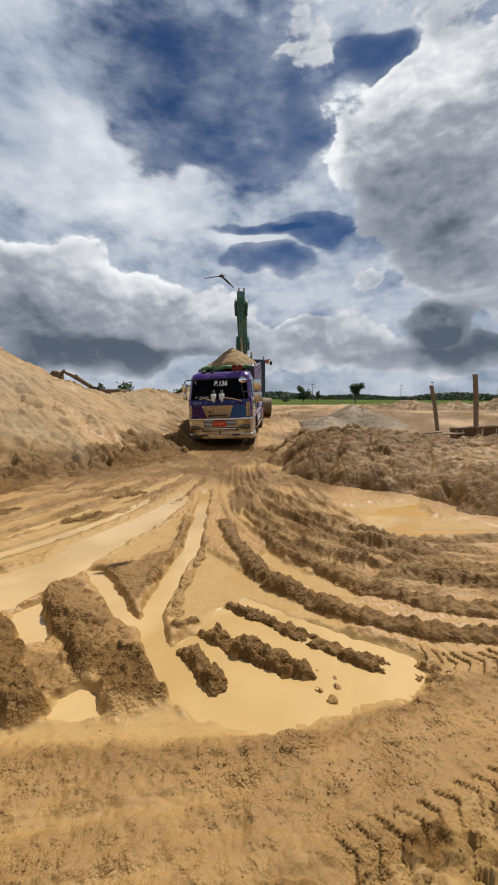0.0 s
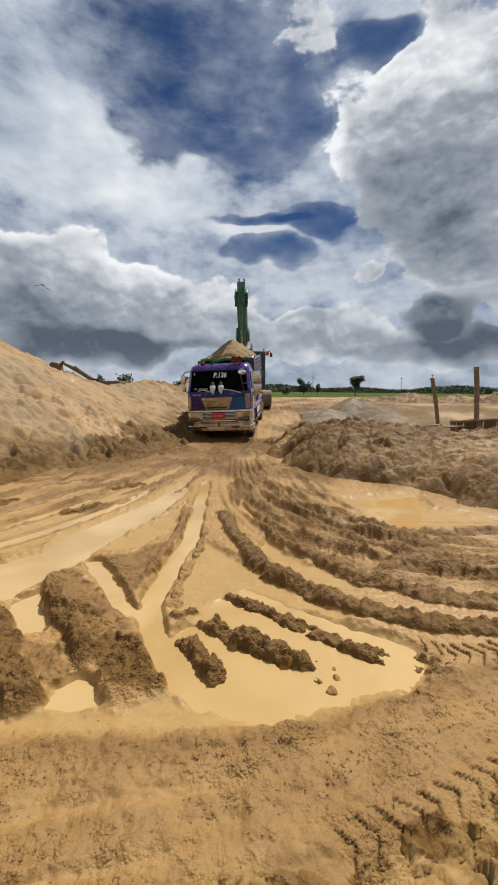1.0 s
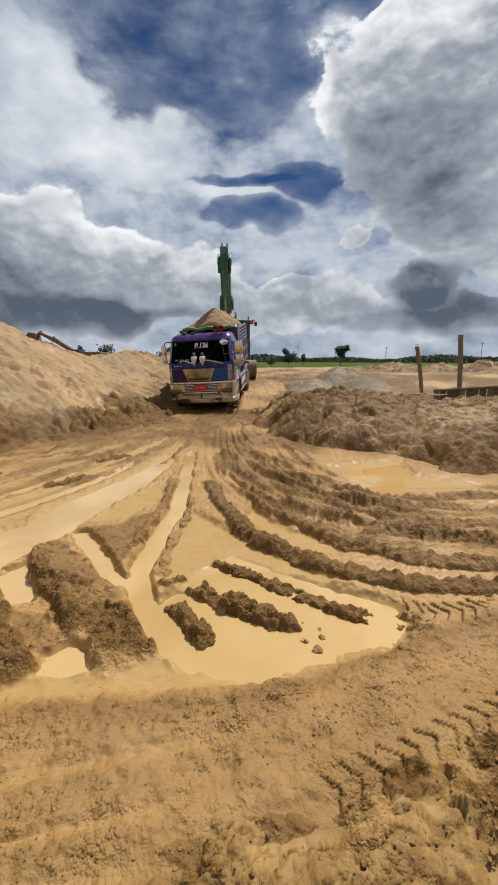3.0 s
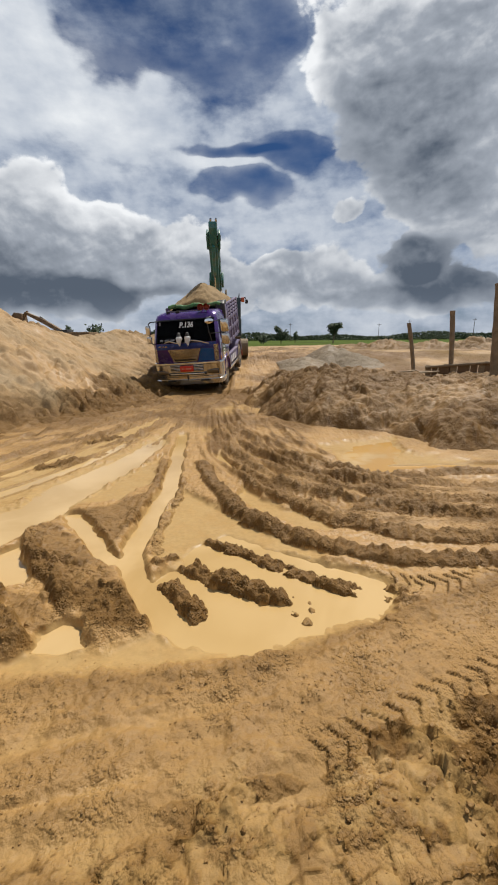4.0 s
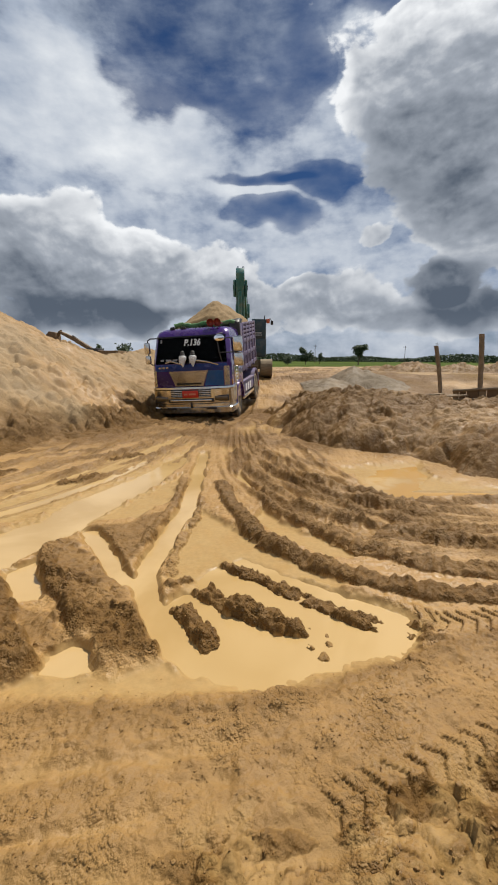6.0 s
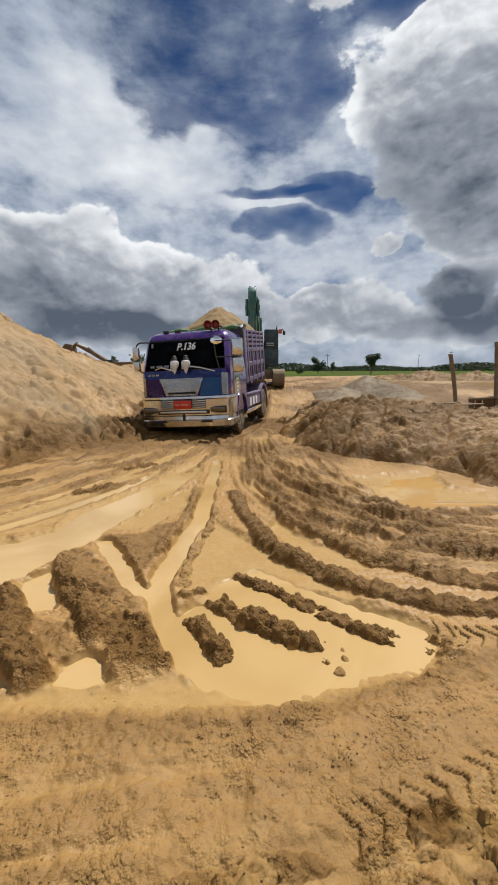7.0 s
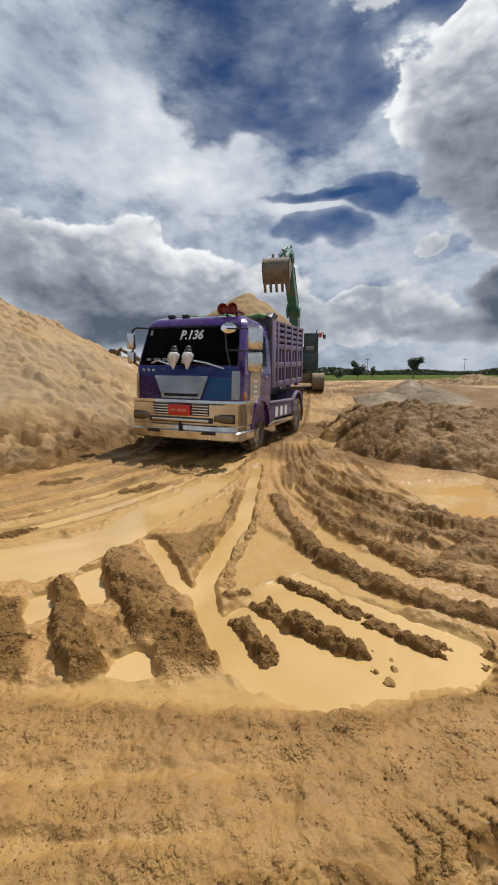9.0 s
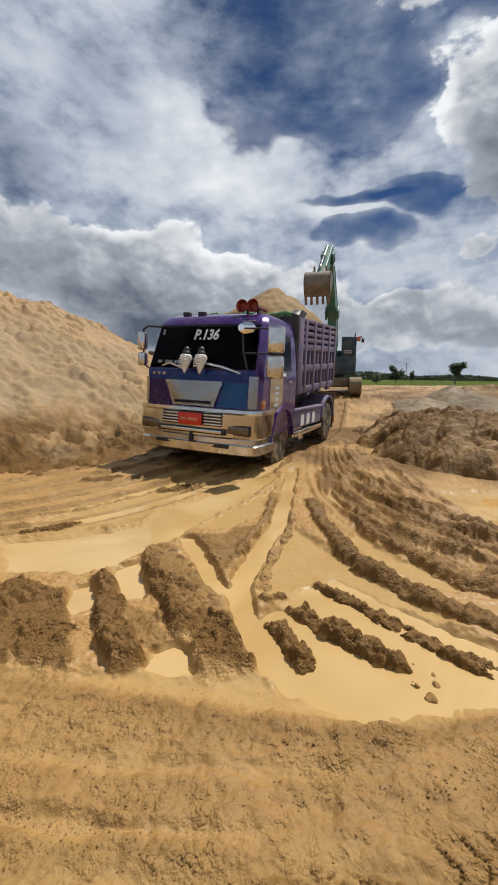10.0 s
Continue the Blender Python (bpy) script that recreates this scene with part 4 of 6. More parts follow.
def build_sand_heap():
    """The long bank of dug sand beside the track."""
    crest = [(-16, 1, 4.2, 6.5), (-12.5, 6.5, 4.3, 6.2), (-9.6, 10.3, 4.02, 5.9), (-8.9, 10.85, 3.95, 5.6), (-8.2, 11.4, 3.62, 5.4), (-7.6, 12.4, 3.15, 5.0),
             (-7.0, 13.2, 2.75, 4.6), (-6.5, 14.5, 2.2, 4.4), (-5.4, 16.0, 1.86, 4.2), (-4.3, 18.0, 1.75, 3.4), (-3.06, 19.7, 1.5, 2.4), (-3.2, 23, 1.5, 2.2)]
    f = Field(graded((-11.0, -1.2, 0.042), 1.05, (-24, -0.8)), graded((5.0, 20.0, 0.042), 1.05, (-6, 27)))
    X, Y = f.X, f.Y
    top = np.full(X.shape, -1.0)
    wob = 0.35 * fbm(X, Y, 0.5, 3, 2)
    for a, b in zip(crest, crest[1:]):
        for k in range(6):
            x, y, z, run = [p + (q - p) * k / 6 for p, q in zip(a, b)]
            s = np.hypot(X - x, Y - y) / run
            top = np.maximum(top, z * (1.0 - np.sqrt(s * s + 0.006)) + 0.075 * z)
    h = top + np.clip(top, 0, 1) * wob * 0.35
    foot = smooth(1.0, 0.3, h)
    slips = smooth(-0.35, 0.25, fbm(X, Y, 0.4, 3, 5))
    h = h + 0.09 * fbm(X, Y, 1.3, 4, 6, 0.55) + slips * (0.09 * (lumps(X, Y, 1.5, 8) - 0.45) + 0.12 * (lumps(X, Y, 3.4, 3) - 0.35)) + (0.025 + 0.05 * smooth(-0.2, 0.4, fbm(X, Y, 1.2, 3, 2))) * (lumps(X, Y, 6.5, 6) - 0.35) + 0.04 * fbm(X, Y, 4.5, 3, 1)
    h = h + foot * (0.12 * fbm(X, Y, 1.1, 3, 4) + 0.14 * (lumps(X, Y, 1.9, 4) - 0.5) + 0.16 * (lumps(X, Y, 4.2, 9) - 0.5) + 0.08 * (lumps(X, Y, 8.0, 2) - 0.5))
    shelf = 0.22 * smooth(-0.55, -0.1, top + 0.35 * fbm(X, Y, 0.8, 4, 9)) * smooth(14, 11, Y)
    f.Z = lie(X, Y) - 0.1 + np.maximum(h, shelf + 0.1 * (lumps(X, Y, 3.0, 5) - 0.6)) - 0.35 * smooth(-0.5, -0.9, top)
    patch = smooth(0.0, 0.6, fbm(X, Y, 0.45, 4, 3))
    f.churn = np.clip(1.1 * smooth(1.3, 0.4, h + 0.4 * fbm(X, Y, 0.9, 3, 1)) + 0.6 * patch + 0.35 * smooth(0.0, 0.4, fbm(X, Y, 1.8, 4, 11)), 0, 1)
    f.dry = smooth(0.25, 1.0, h + 0.5 * fbm(X, Y, 0.8, 4, 8)) * np.clip(0.72 + 0.5 * fbm(X, Y, 1.5, 5, 7), 0.2, 0.9)
    white = np.exp(-(((X + 6.6) / 1.9) ** 2 + ((Y - 8.3) / 1.0) ** 2)) + np.exp(-(((X + 5.9) / 0.8) ** 2 + ((Y - 9.6) / 0.5) ** 2))
    f.churn, f.dry = f.churn * (1 - np.clip(white, 0, 1)), np.clip(f.dry + white, 0, 1)
    tagged(f.mesh("sand_bank", SOIL), "long high bank of dry pale sand with a dark wet foot", "sand bank")


def build_mud_mound():
    """The bank of dumped wet clods across from the heap."""
    f = Field(graded((0.3, 6.0, 0.022), 1.03, (0.0, 13)), np.arange(4.6, 13.2, 0.024))
    X, Y = f.X, f.Y
    foot = [(0.42, 13.5), (0.48, 10.5), (0.74, 8.5), (1.42, 6.95), (2.35, 6.75), (2.9, 6.05), (3.35, 5.35), (4.5, 5.1), (7, 5.0), (12.6, 5.0), (12.6, 12.6), (5, 12.4), (1.5, 12.8)]
    c, d = f.inside(foot, 9.0)
    deep = np.full(X.shape, -1.0)
    deep[c] = -d
    deep = deep + 0.28 * fbm(X, Y, 0.9, 3, 4)
    cap = np.interp(X, [0.8, 1.4, 2.0, 2.6, 3.3, 4.5, 8, 13], [1.40, 1.60, 1.36, 1.02, 0.82, 0.74, 0.66, 0.66]) * (1.0 + 0.16 * fbm(X, Y, 0.75, 2, 2))
    top = np.where(deep > 0, cap * (1.0 - np.exp(-0.95 * np.maximum(deep, 0) / cap)), 0.8 * deep)
    m = smooth(-0.05, 0.25, deep)
    rough = 0.07 * fbm(X, Y, 1.1, 3, 2) + 0.10 * fbm(X, Y, 1.6, 3, 9) + 0.11 * (lumps(X, Y, 1.5, 4) - 0.45) + 0.08 * (lumps(X, Y, 3.6, 1) - 0.4) * smooth(-0.3, 0.4, fbm(X, Y, 0.9, 2, 7)) + 0.04 * (lumps(X, Y, 8.0, 3) - 0.4) + 0.04 * fbm(X, Y, 4.0, 3, 6, 0.55)
    f.Z = lie(X, Y) + top + m * rough - 0.1 * smooth(0.1, -0.3, deep)
    f.churn = np.clip(0.80 + 0.4 * fbm(X, Y, 0.8, 4, 3), 0, 1)
    f.dry = 0.05 * smooth(0.2, 0.9, fbm(X, Y, 1.4, 4, 2))
    tagged(f.mesh("mud_mound", SOIL), "low bank of dumped brown mud in lumpy clods", "mud mound")


build_sand_heap()
build_mud_mound()
# ---------------------------------------------------------------- dump lorry (local: front at y = 0, its tail towards +y, ground at z = 0)
LORRY_ROWS = [(0, -1.00, 14.25, -0.16, 4.7, -2.5, -6.6), (1.0, -1.02, 14.22, -0.16, 4.5, -2.5, -6.7), (2.0, -1.05, 14.18, -0.16, 4.2, -2.6, -7.0), (2.5, -1.07, 14.15, -0.17, 4.4, -2.7, -7.5),
              (4.0, -1.23, 14.0, -0.22, 6.8, -3.0, -10.2), (4.5, -1.36, 13.6, -0.18, 7.2, -3.4, -10.9), (5.0, -1.43, 12.95, -0.22, 6.6, -3.2, -10.3), (5.5, -1.45, 12.2, -0.26, 5.0, -2.9, -9.2),
              (7.0, -1.85, 9.76, -0.10, 0.1, -2.6, -10.3), (7.5, -1.88, 9.06, -0.065, -0.8, -1.9, -11.1), (8.0, -2.0, 8.35, 0.07, -1.3, -1.1, -11.8), (8.5, -2.18, 7.75, 0.10, -1.6, -0.3, -12.4),
              (9.0, -2.27, 7.3, 0.075, -1.4, 1.0, -12.7), (9.5, -2.38, 6.83, 0.055, -1.0, 1.5, -12.9), (10.0, -2.46, 6.38, 0.035, -0.5, 1.6, -12.9)]

CAB = [(0.62, 1.13, 0.20, 1.95), (1.08, 1.15, 0.17, 1.97), (1.66, 1.15, 0.19, 1.97), (2.46, 1.07, 0.47, 1.93), (2.60, 1.03, 0.58, 1.90), (2.68, 0.92, 0.78, 1.80)]
CAB_R = 0.11


def cab_at(z):
    zs = [r[0] for r in CAB]
    return [float(np.interp(z, zs, [r[i] for r in CAB])) for i in (1, 2, 3)]


def cab_front(x, z):
    w, y0, _ = cab_at(z)
    over = abs(x) - (w - CAB_R)
    bow = 0.05 * (x / w) ** 2
    return y0 + bow + (CAB_R - math.sqrt(max(0.0, CAB_R ** 2 - min(over, CAB_R * 0.995) ** 2)) if over > 0 else 0)


def cab_shell():
    bm, rings = bmesh.new(), []
    for z, w, y0, y1 in CAB:
        front = [(x, cab_front(x, z)) for x in np.linspace(-w, w, 27)]
        back = [(w, y1), (-w, y1)]
        rings.append([bm.verts.new((x, y, z)) for x, y in front + back])
    k = len(rings[0])
    for a, b in zip(rings, rings[1:]):
        for i in range(k):
            bm.faces.new((a[i], a[(i + 1) % k], b[(i + 1) % k], b[i]))
    bm.faces.new(rings[0]), bm.faces.new(rings[-1])
    return bm


def front_panel(x0, x1, z0, z1, out, thick=0.02, shift=None, nx=12, nz=5):
    """A skin on the cab's front, from x0..x1 and z0..z1; shift moves its side edges with height."""
    bm = bmesh.new()
    rows = []
    for j in range(nz + 1):
        v = j / nz
        z = z0 + (z1 - z0) * v
        a, b = (x0, x1) if shift is None else (x0 + shift[0] * (1 - v), x1 + shift[1] * (1 - v))
        rows.append([bm.verts.new((a + (b - a) * i / nx, cab_front(a + (b - a) * i / nx, z) - out, z)) for i in range(nx + 1)])
    for p, q in zip(rows, rows[1:]):
        for i in range(nx):
            bm.faces.new((p[i], p[i + 1], q[i + 1], q[i]))
    bmesh.ops.solidify(bm, geom=bm.faces[:], thickness=-thick)
    return bm


def side_skin(side, ys, zs, out, thick=0.015, lean=0.0):
    """A four-cornered skin on the cab's side wall."""
    bm = bmesh.new()
    rings = [[bm.verts.new((side * (cab_at(z)[0] + o), y, z)) for y, z in ((ys[0], zs[0]), (ys[1], zs[0]), (ys[1], zs[1]), (ys[0] + lean, zs[1]))] for o in (out, out + thick)]
    bm.faces.new(rings[0]), bm.faces.new(rings[1])
    for i in range(4):
        bm.faces.new((rings[0][i], rings[0][(i + 1) % 4], rings[1][(i + 1) % 4], rings[1][i]))
    return bm


def lettering(name, words, size, m, material, parent, shear=0.0):
    cu = bpy.data.curves.new(name, "FONT")
    cu.body, cu.size, cu.extrude, cu.align_x, cu.align_y, cu.shear, cu.offset = words, size, 0.003, "CENTER", "CENTER", shear, 0.006
    ob = new(name, cu)
    dg = bpy.context.evaluated_depsgraph_get()
    me = bpy.data.meshes.new_from_object(ob.evaluated_get(dg))
    bpy.data.objects.remove(ob)
    me.materials.clear()
    me.materials.append(material)
    out = new(name, me)
    out.parent, out.matrix_basis = parent, m
    return out


def wheel(parent, x, y, side, dual=False):
    """A wheel on a cross axle: its own space has the axle along x."""
    hub = new("wheel")
    hub.parent, hub.matrix_basis = parent, pose(x, y, 0.5)
    turn = pose(0, 0, 0, 0, 90, 0)
    prof = [(0.29, -0.12), (0.42, -0.135), (0.475, -0.115), (0.5, -0.08), (0.505, 0.0), (0.5, 0.08), (0.475, 0.115), (0.42, 0.135), (0.29, 0.12)]
    for k in range(2 if dual else 1):
        bm = lathe(prof, 36, turn @ Matrix.Translation((0, 0, -side * 0.31 * k)))
        for i in range(30):
            a = 2 * math.pi * i / 30
            m = Matrix.Rotation(a, 4, "X") @ Matrix.Translation((-side * 0.31 * k, 0, 0.502))
            vs = bmesh.ops.create_cube(bm, size=1, matrix=m @ Matrix.Diagonal((0.22, 0.045, 0.03, 1)))["verts"]
        part("tyre", bm, RUBBER, hub, "mud-caked black tyre")
    s = side
    rim = [(0.285, -0.11), (0.295, 0.11), (0.27, 0.115), (0.25, 0.04), (0.13, 0.03), (0.12, 0.09), (0.09, 0.11), (0.0001, 0.11)]
    if dual:
        rim = [(0.285, -0.11), (0.295, 0.11), (0.27, 0.115), (0.24, -0.04), (0.12, -0.05), (0.11, 0.06), (0.0001, 0.07)]
    bm = lathe(rim, 28, turn if s > 0 else turn @ pose(0, 0, 0, 180, 0, 0))
    for i in range(8):
        a = 2 * math.pi * i / 8
        c = Vector((s * (0.035 if not dual else -0.045), 0.19 * math.cos(a), 0.19 * math.sin(a)))
        rod(c, c + Vector((s * 0.03, 0, 0)), 0.018, 6, bm)
    part("rim", bm, WHEELRIM, hub, "dusty steel wheel rim")
    return hub


def build_lorry():
    lorry = base("dump_lorry", "purple and chrome dump lorry heaped with sand, driving through mud", "truck")
    cab = part("cab", cab_shell(), PURPLE, lorry, "purple metallic cab", smooth=35)
    part("windscreen", front_panel(-0.97, 0.97, 1.72, 2.43, 0.012, 0.012, (-0.07, 0.07), 24, 8), GLASS, cab, "dark tinted windscreen")
    # added black sheet: stands for the shade inside the closed cab
    part("windscreen_dark_interior", front_panel(-0.955, 0.955, 1.735, 2.415, 0.004, 0.006, (-0.07, 0.07), 24, 8), BLACK, cab)
    part("screen_seal", front_panel(-1.0, 1.0, 2.43, 2.47, 0.014, 0.02, None, 20, 1), BLACK, cab)
    part("nose_panel", front_panel(-1.03, 1.03, 1.52, 1.70, 0.016, 0.02, None, 24, 3), DEEPBLUE, cab, "deep blue panel under the windscreen")
    part("corner_panel", front_panel(-1.0, -0.62, 1.10, 1.51, 0.014, 0.02, (0.0, 0.10), 8, 4), PURPLE, cab, "purple nose panel")
    part("corner_panel", front_panel(0.50, 0.93, 1.10, 1.51, 0.014, 0.02, (-0.12, 0.0), 8, 4), BLUE, cab, "teal-blue nose panel")
    part("grille_surround", front_panel(-0.60, 0.48, 1.10, 1.46, 0.05, 0.05, (0.13, -0.13), 14, 4), CHROME, cab, "chrome grille panel narrowing downwards")
    part("grille_slot", front_panel(-0.42, 0.30, 1.14, 1.19, 0.056, 0.02, None, 10, 1), BLACK, cab)
    part("lip", front_panel(-0.62, 0.50, 1.455, 1.52, 0.06, 0.05, None, 14, 2), CHROME, cab, "bright chrome lip")
    part("corner_trim", front_panel(0.95, 1.10, 1.10, 1.62, 0.02, 0.02, None, 6, 3), CHROME, cab)
    part("corner_trim", front_panel(-1.10, -1.02, 1.10, 1.55, 0.02, 0.02, None, 6, 3), CHROME, cab)
    for s in (-1, 1):
        part("door", side_skin(s, (0.52, 1.72), (0.95, 2.42), 0.0, 0.008, 0.12), PURPLE, cab, "purple cab door")
        part("side_window", side_skin(s, (0.66, 1.62), (1.74, 2.36), 0.018, 0.006, 0.16), GLASS, cab, "dark side window")
        # black sheet again for the unlit cab behind the side glass
        part("window_dark_interior", side_skin(s, (0.68, 1.60), (1.76, 2.34), 0.0, 0.014, 0.16), BLACK, cab)
        part("chrome_door_panel", side_skin(s, (0.60, 1.20), (1.02, 1.62), 0.004, 0.012), CHROME, cab)
        part("door_handle", box(s * 1.15 if s > 0 else -1.19, s * 1.19 if s > 0 else -1.15, 1.48, 1.64, 1.52, 1.56, 0.008), CHROME, cab)
        for k in range(3):
            part("door_lettering_bar", side_skin(s, (0.74 + 0.22 * k, 0.90 + 0.22 * k), (1.645, 1.70), 0.006, 0.008), WHITE, cab)
        for k in range(4):
            part("door_lettering_bar", side_skin(s, (0.80, 1.0), (1.12 + 0.1 * k, 1.17 + 0.1 * k), 0.012, 0.008), GREYMARK, cab)
        arch = bmesh.new()
        path = [(1.31 + 0.60 * math.cos(a), 0.52 + 0.60 * math.sin(a)) for a in np.linspace(0.0, math.pi, 15)]
        inner = [(1.31 + 0.53 * math.cos(a), 0.52 + 0.53 * math.sin(a)) for a in np.linspace(math.pi, 0.0, 15)]
        prism(path + inner, s * 0.90, s * 1.19, "x", 0, arch)
        part("wheel_arch", arch, PURPLE, lorry, "glossy purple wheel arch")
    # bumper: a deep chrome apron round the nose
    path = [(-1.165, 0.80), (-1.17, 0.40), (-1.155, 0.25), (-1.10, 0.14), (-1.0, 0.085), (-0.5, 0.03), (0, 0.015), (0.5, 0.03), (1.0, 0.085), (1.10, 0.14), (1.155, 0.25), (1.17, 0.40), (1.165, 0.80)]
    sec = [(-0.13, 0.34), (-0.02, 0.33), (0.03, 0.36), (0.035, 0.50), (0.0, 0.525), (-0.005, 0.60), (0.015, 0.63), (0.012, 1.00), (0.03, 1.03), (0.025, 1.08), (-0.15, 1.09)]
    bumper = part("bumper", sweep(path, sec), CHROME, lorry, "deep polished chrome bumper with mud splashes", smooth=30)
    part("bumper_backing", box(-1.08, 1.08, 0.14, 0.75, 0.40, 1.05), BLACK, lorry)
    part("grille_opening", box(-0.58, 0.58, -0.002, 0.06, 0.79, 1.0, 0.01), BLACK, bumper)
    for k in range(4):
        for a, b in ((-0.58, -0.24), (0.24, 0.58)):
            part("grille_bar", box(a, b, -0.02, 0.02, 0.81 + 0.05 * k, 0.835 + 0.05 * k, 0.006), CHROME, bumper)
    part("air_slot", box(-0.66, 0.66, -0.012, 0.05, 0.66, 0.76, 0.01), BLACK, bumper, "black air slot")
    part("slot_bar", box(-0.60, 0.60, -0.035, 0.0, 0.68, 0.735, 0.012), CHROME, bumper)
    part("lower_slot", box(-0.72, 0.72, -0.006, 0.04, 0.45, 0.515, 0.006), BLACK, bumper)
    part("tow_hook", box(-0.02, 0.02, -0.04, 0.02, 0.5, 0.66, 0.01), BLACK, bumper)
    for s in (-1, 1):
        part("headlamp", box(s * 0.86 - 0.19, s * 0.86 + 0.19, 0.03, 0.12, 0.69, 0.82, 0.02), LENS, bumper, "smoky headlamp lens", pose(0, 0, 0))
        part("headlamp_rim", box(s * 0.86 - 0.21, s * 0.86 + 0.21, 0.045, 0.12, 0.67, 0.84, 0.02), BLACK, bumper)
        part("corner_lamp", box(s * 1.13 - 0.03, s * 1.13 + 0.03, 0.30, 0.44, 1.10, 1.24, 0.015), AMBER, lorry, "amber corner lamp")
    plate = part("number_plate", box(-0.23, 0.23, -0.05, -0.02, 0.79, 0.99, 0.015), PLATE, bumper, "red number plate")
    for x, w in ((-0.13, 0.10), (0.06, 0.19)):
        part("plate_bar", box(x - w / 2, x + w / 2, -0.054, -0.046, 0.865, 0.915), surface("plate bar", (0.75, 0.25, 0.15), 0.5), plate)
    # windscreen dressing
    tilt = math.degrees(math.atan2(0.28, 0.8))
    lettering("fleet_number", "P.136", 0.25, pose(0.05, cab_front(0, 2.28) - 0.05, 2.28, 90 - tilt * 0.98, 0, 0) @ Matrix.Diagonal((0.86, 1, 1, 1)), WHITE, cab, 0.18)
    for x, w, z in ((-0.88, 0.10, 1.80), (-0.72, 0.16, 1.80), (-0.52, 0.14, 1.80)):
        part("screen_lettering_bar", front_panel(x, x + w, z, z + 0.05, 0.018, 0.004, None, 2, 1), GREYMARK, cab)
    part("screen_sticker", front_panel(-0.9, -0.85, 2.30, 2.40, 0.018, 0.004, None, 2, 1), GREYMARK, cab)
    for k in range(3):
        part("nose_badge", front_panel(-0.93 + 0.11 * k, -0.86 + 0.11 * k, 1.60, 1.645, 0.04, 0.01, None, 2, 1), CHROME, cab)
    for x in (-0.17, 0.12):
        orn = part("bonnet_ornament", lathe([(0.004, -0.17), (0.03, -0.13), (0.055, -0.06), (0.085, 0.01), (0.105, 0.08), (0.10, 0.12), (0.06, 0.15)], 16, pose(x, 0.07, 1.80, -10, 0, 0)), WHITE, lorry,
                   "white tapering ornament with a dark cap")
        part("cap", lathe([(0.07, 0.0), (0.075, 0.03), (0.05, 0.07), (0.052, 0.10), (0.02, 0.13)], 14, pose(x, 0.09, 1.94, -10, 0, 0)), BLACK, orn)
        for k in range(4):
            part("rib", rod((x - 0.07, -0.02 - 0.004 * k, 1.86 - 0.035 * k), (x + 0.07 - 0.012 * k, -0.025 - 0.002 * k, 1.90 - 0.045 * k), 0.011, 6), WHITE, orn)
    part("wiper", tube([(-0.22, 0.14, 1.70), (-0.55, 0.16, 1.80), (-0.72, 0.19, 1.75)], 0.022, 6), CHROME, lorry)
    part("wiper", tube([(0.18, 0.14, 1.80), (0.45, 0.16, 1.76), (0.80, 0.20, 1.66)], 0.022, 6), CHROME, lorry)
    part("wiper", tube([(-0.02, 0.15, 1.72), (-0.1, 0.18, 1.74), (0.6, 0.20, 1.72)], 0.012, 6), BLACK, lorry)
    # mirrors
    part("mirror_arm", tube([(0.93, 0.42, 2.50), (0.80, 0.20, 2.46), (0.86, 0.14, 2.0), (0.92, 0.18, 1.72)], 0.016), BLACK, lorry)
    part("mirror_bracket", tube([(0.86, 0.15, 2.36), (1.36, 0.24, 2.36)], 0.014), BLACK, lorry)
    part("mirror_bracket", tube([(0.86, 0.15, 1.98), (1.36, 0.24, 1.98)], 0.014), BLACK, lorry)
    part("kerb_mirror", lathe([(0.02, -0.02), (0.10, -0.015), (0.125, 0.01), (0.12, 0.03), (0.06, 0.06), (0.01, 0.065)], 20, pose(0.87, 0.22, 2.37, 78, 0, 12) @ Matrix.Diagonal((1.15, 0.8, 1, 1))), MIRROR, lorry,
         "oval convex mirror")
    for z0, z1 in ((1.99, 2.40), (1.60, 1.96)):
        hood = part("door_mirror", box(1.24, 1.50, 0.16, 0.32, z0, z1, 0.05, seg=3), CHROME, lorry, "chrome-backed door mirror")
        part("mirror_glass", box(1.28, 1.46, 0.315, 0.33, z0 + 0.04, z1 - 0.04, 0.005), MIRROR, hood)
    part("mirror_arm", tube([(-0.95, 0.48, 2.44), (-1.17, 0.34, 2.44), (-1.23, 0.30, 2.38), (-1.23, 0.30, 1.78), (-1.14, 0.34, 1.70)], 0.018), BLACK, lorry)
    for z0, z1 in ((2.02, 2.34), (1.74, 1.98)):
        hood = part("door_mirror", box(-1.34, -1.18, 0.24, 0.36, z0, z1, 0.04, seg=3), CHROME, lorry, "chrome-backed door mirror")
        part("mirror_glass", box(-1.325, -1.195, 0.355, 0.37, z0 + 0.03, z1 - 0.03, 0.005), MIRROR, hood)
    # roof
    for x in (0.52, 0.72):
        h = part("air_horn", lathe([(0.03, 0.55), (0.03, 0.25), (0.05, 0.12), (0.085, 0.02), (0.11, -0.02), (0.10, -0.015), (0.06, 0.05), (0.01, 0.06)], 18, pose(x, 0.74, 2.80, -90, 0, 0)), HORN, lorry, "red trumpet air horn")
        part("horn_stay", box(x - 0.02, x + 0.02, 0.95, 0.99, 2.66, 2.79), BLACK, h)
    for x in (-0.62, -0.30):
        part("roof_lamp", box(x - 0.07, x + 0.07, 0.74, 0.84, 2.66, 2.73, 0.015), BLACK, lorry)
    part("roof_marker_rail", box(-0.75, 0.45, 0.86, 0.90, 2.675, 2.70, 0.008), BLACK, lorry)
    sheet = bmesh.new()
    rnd = random.Random(4)
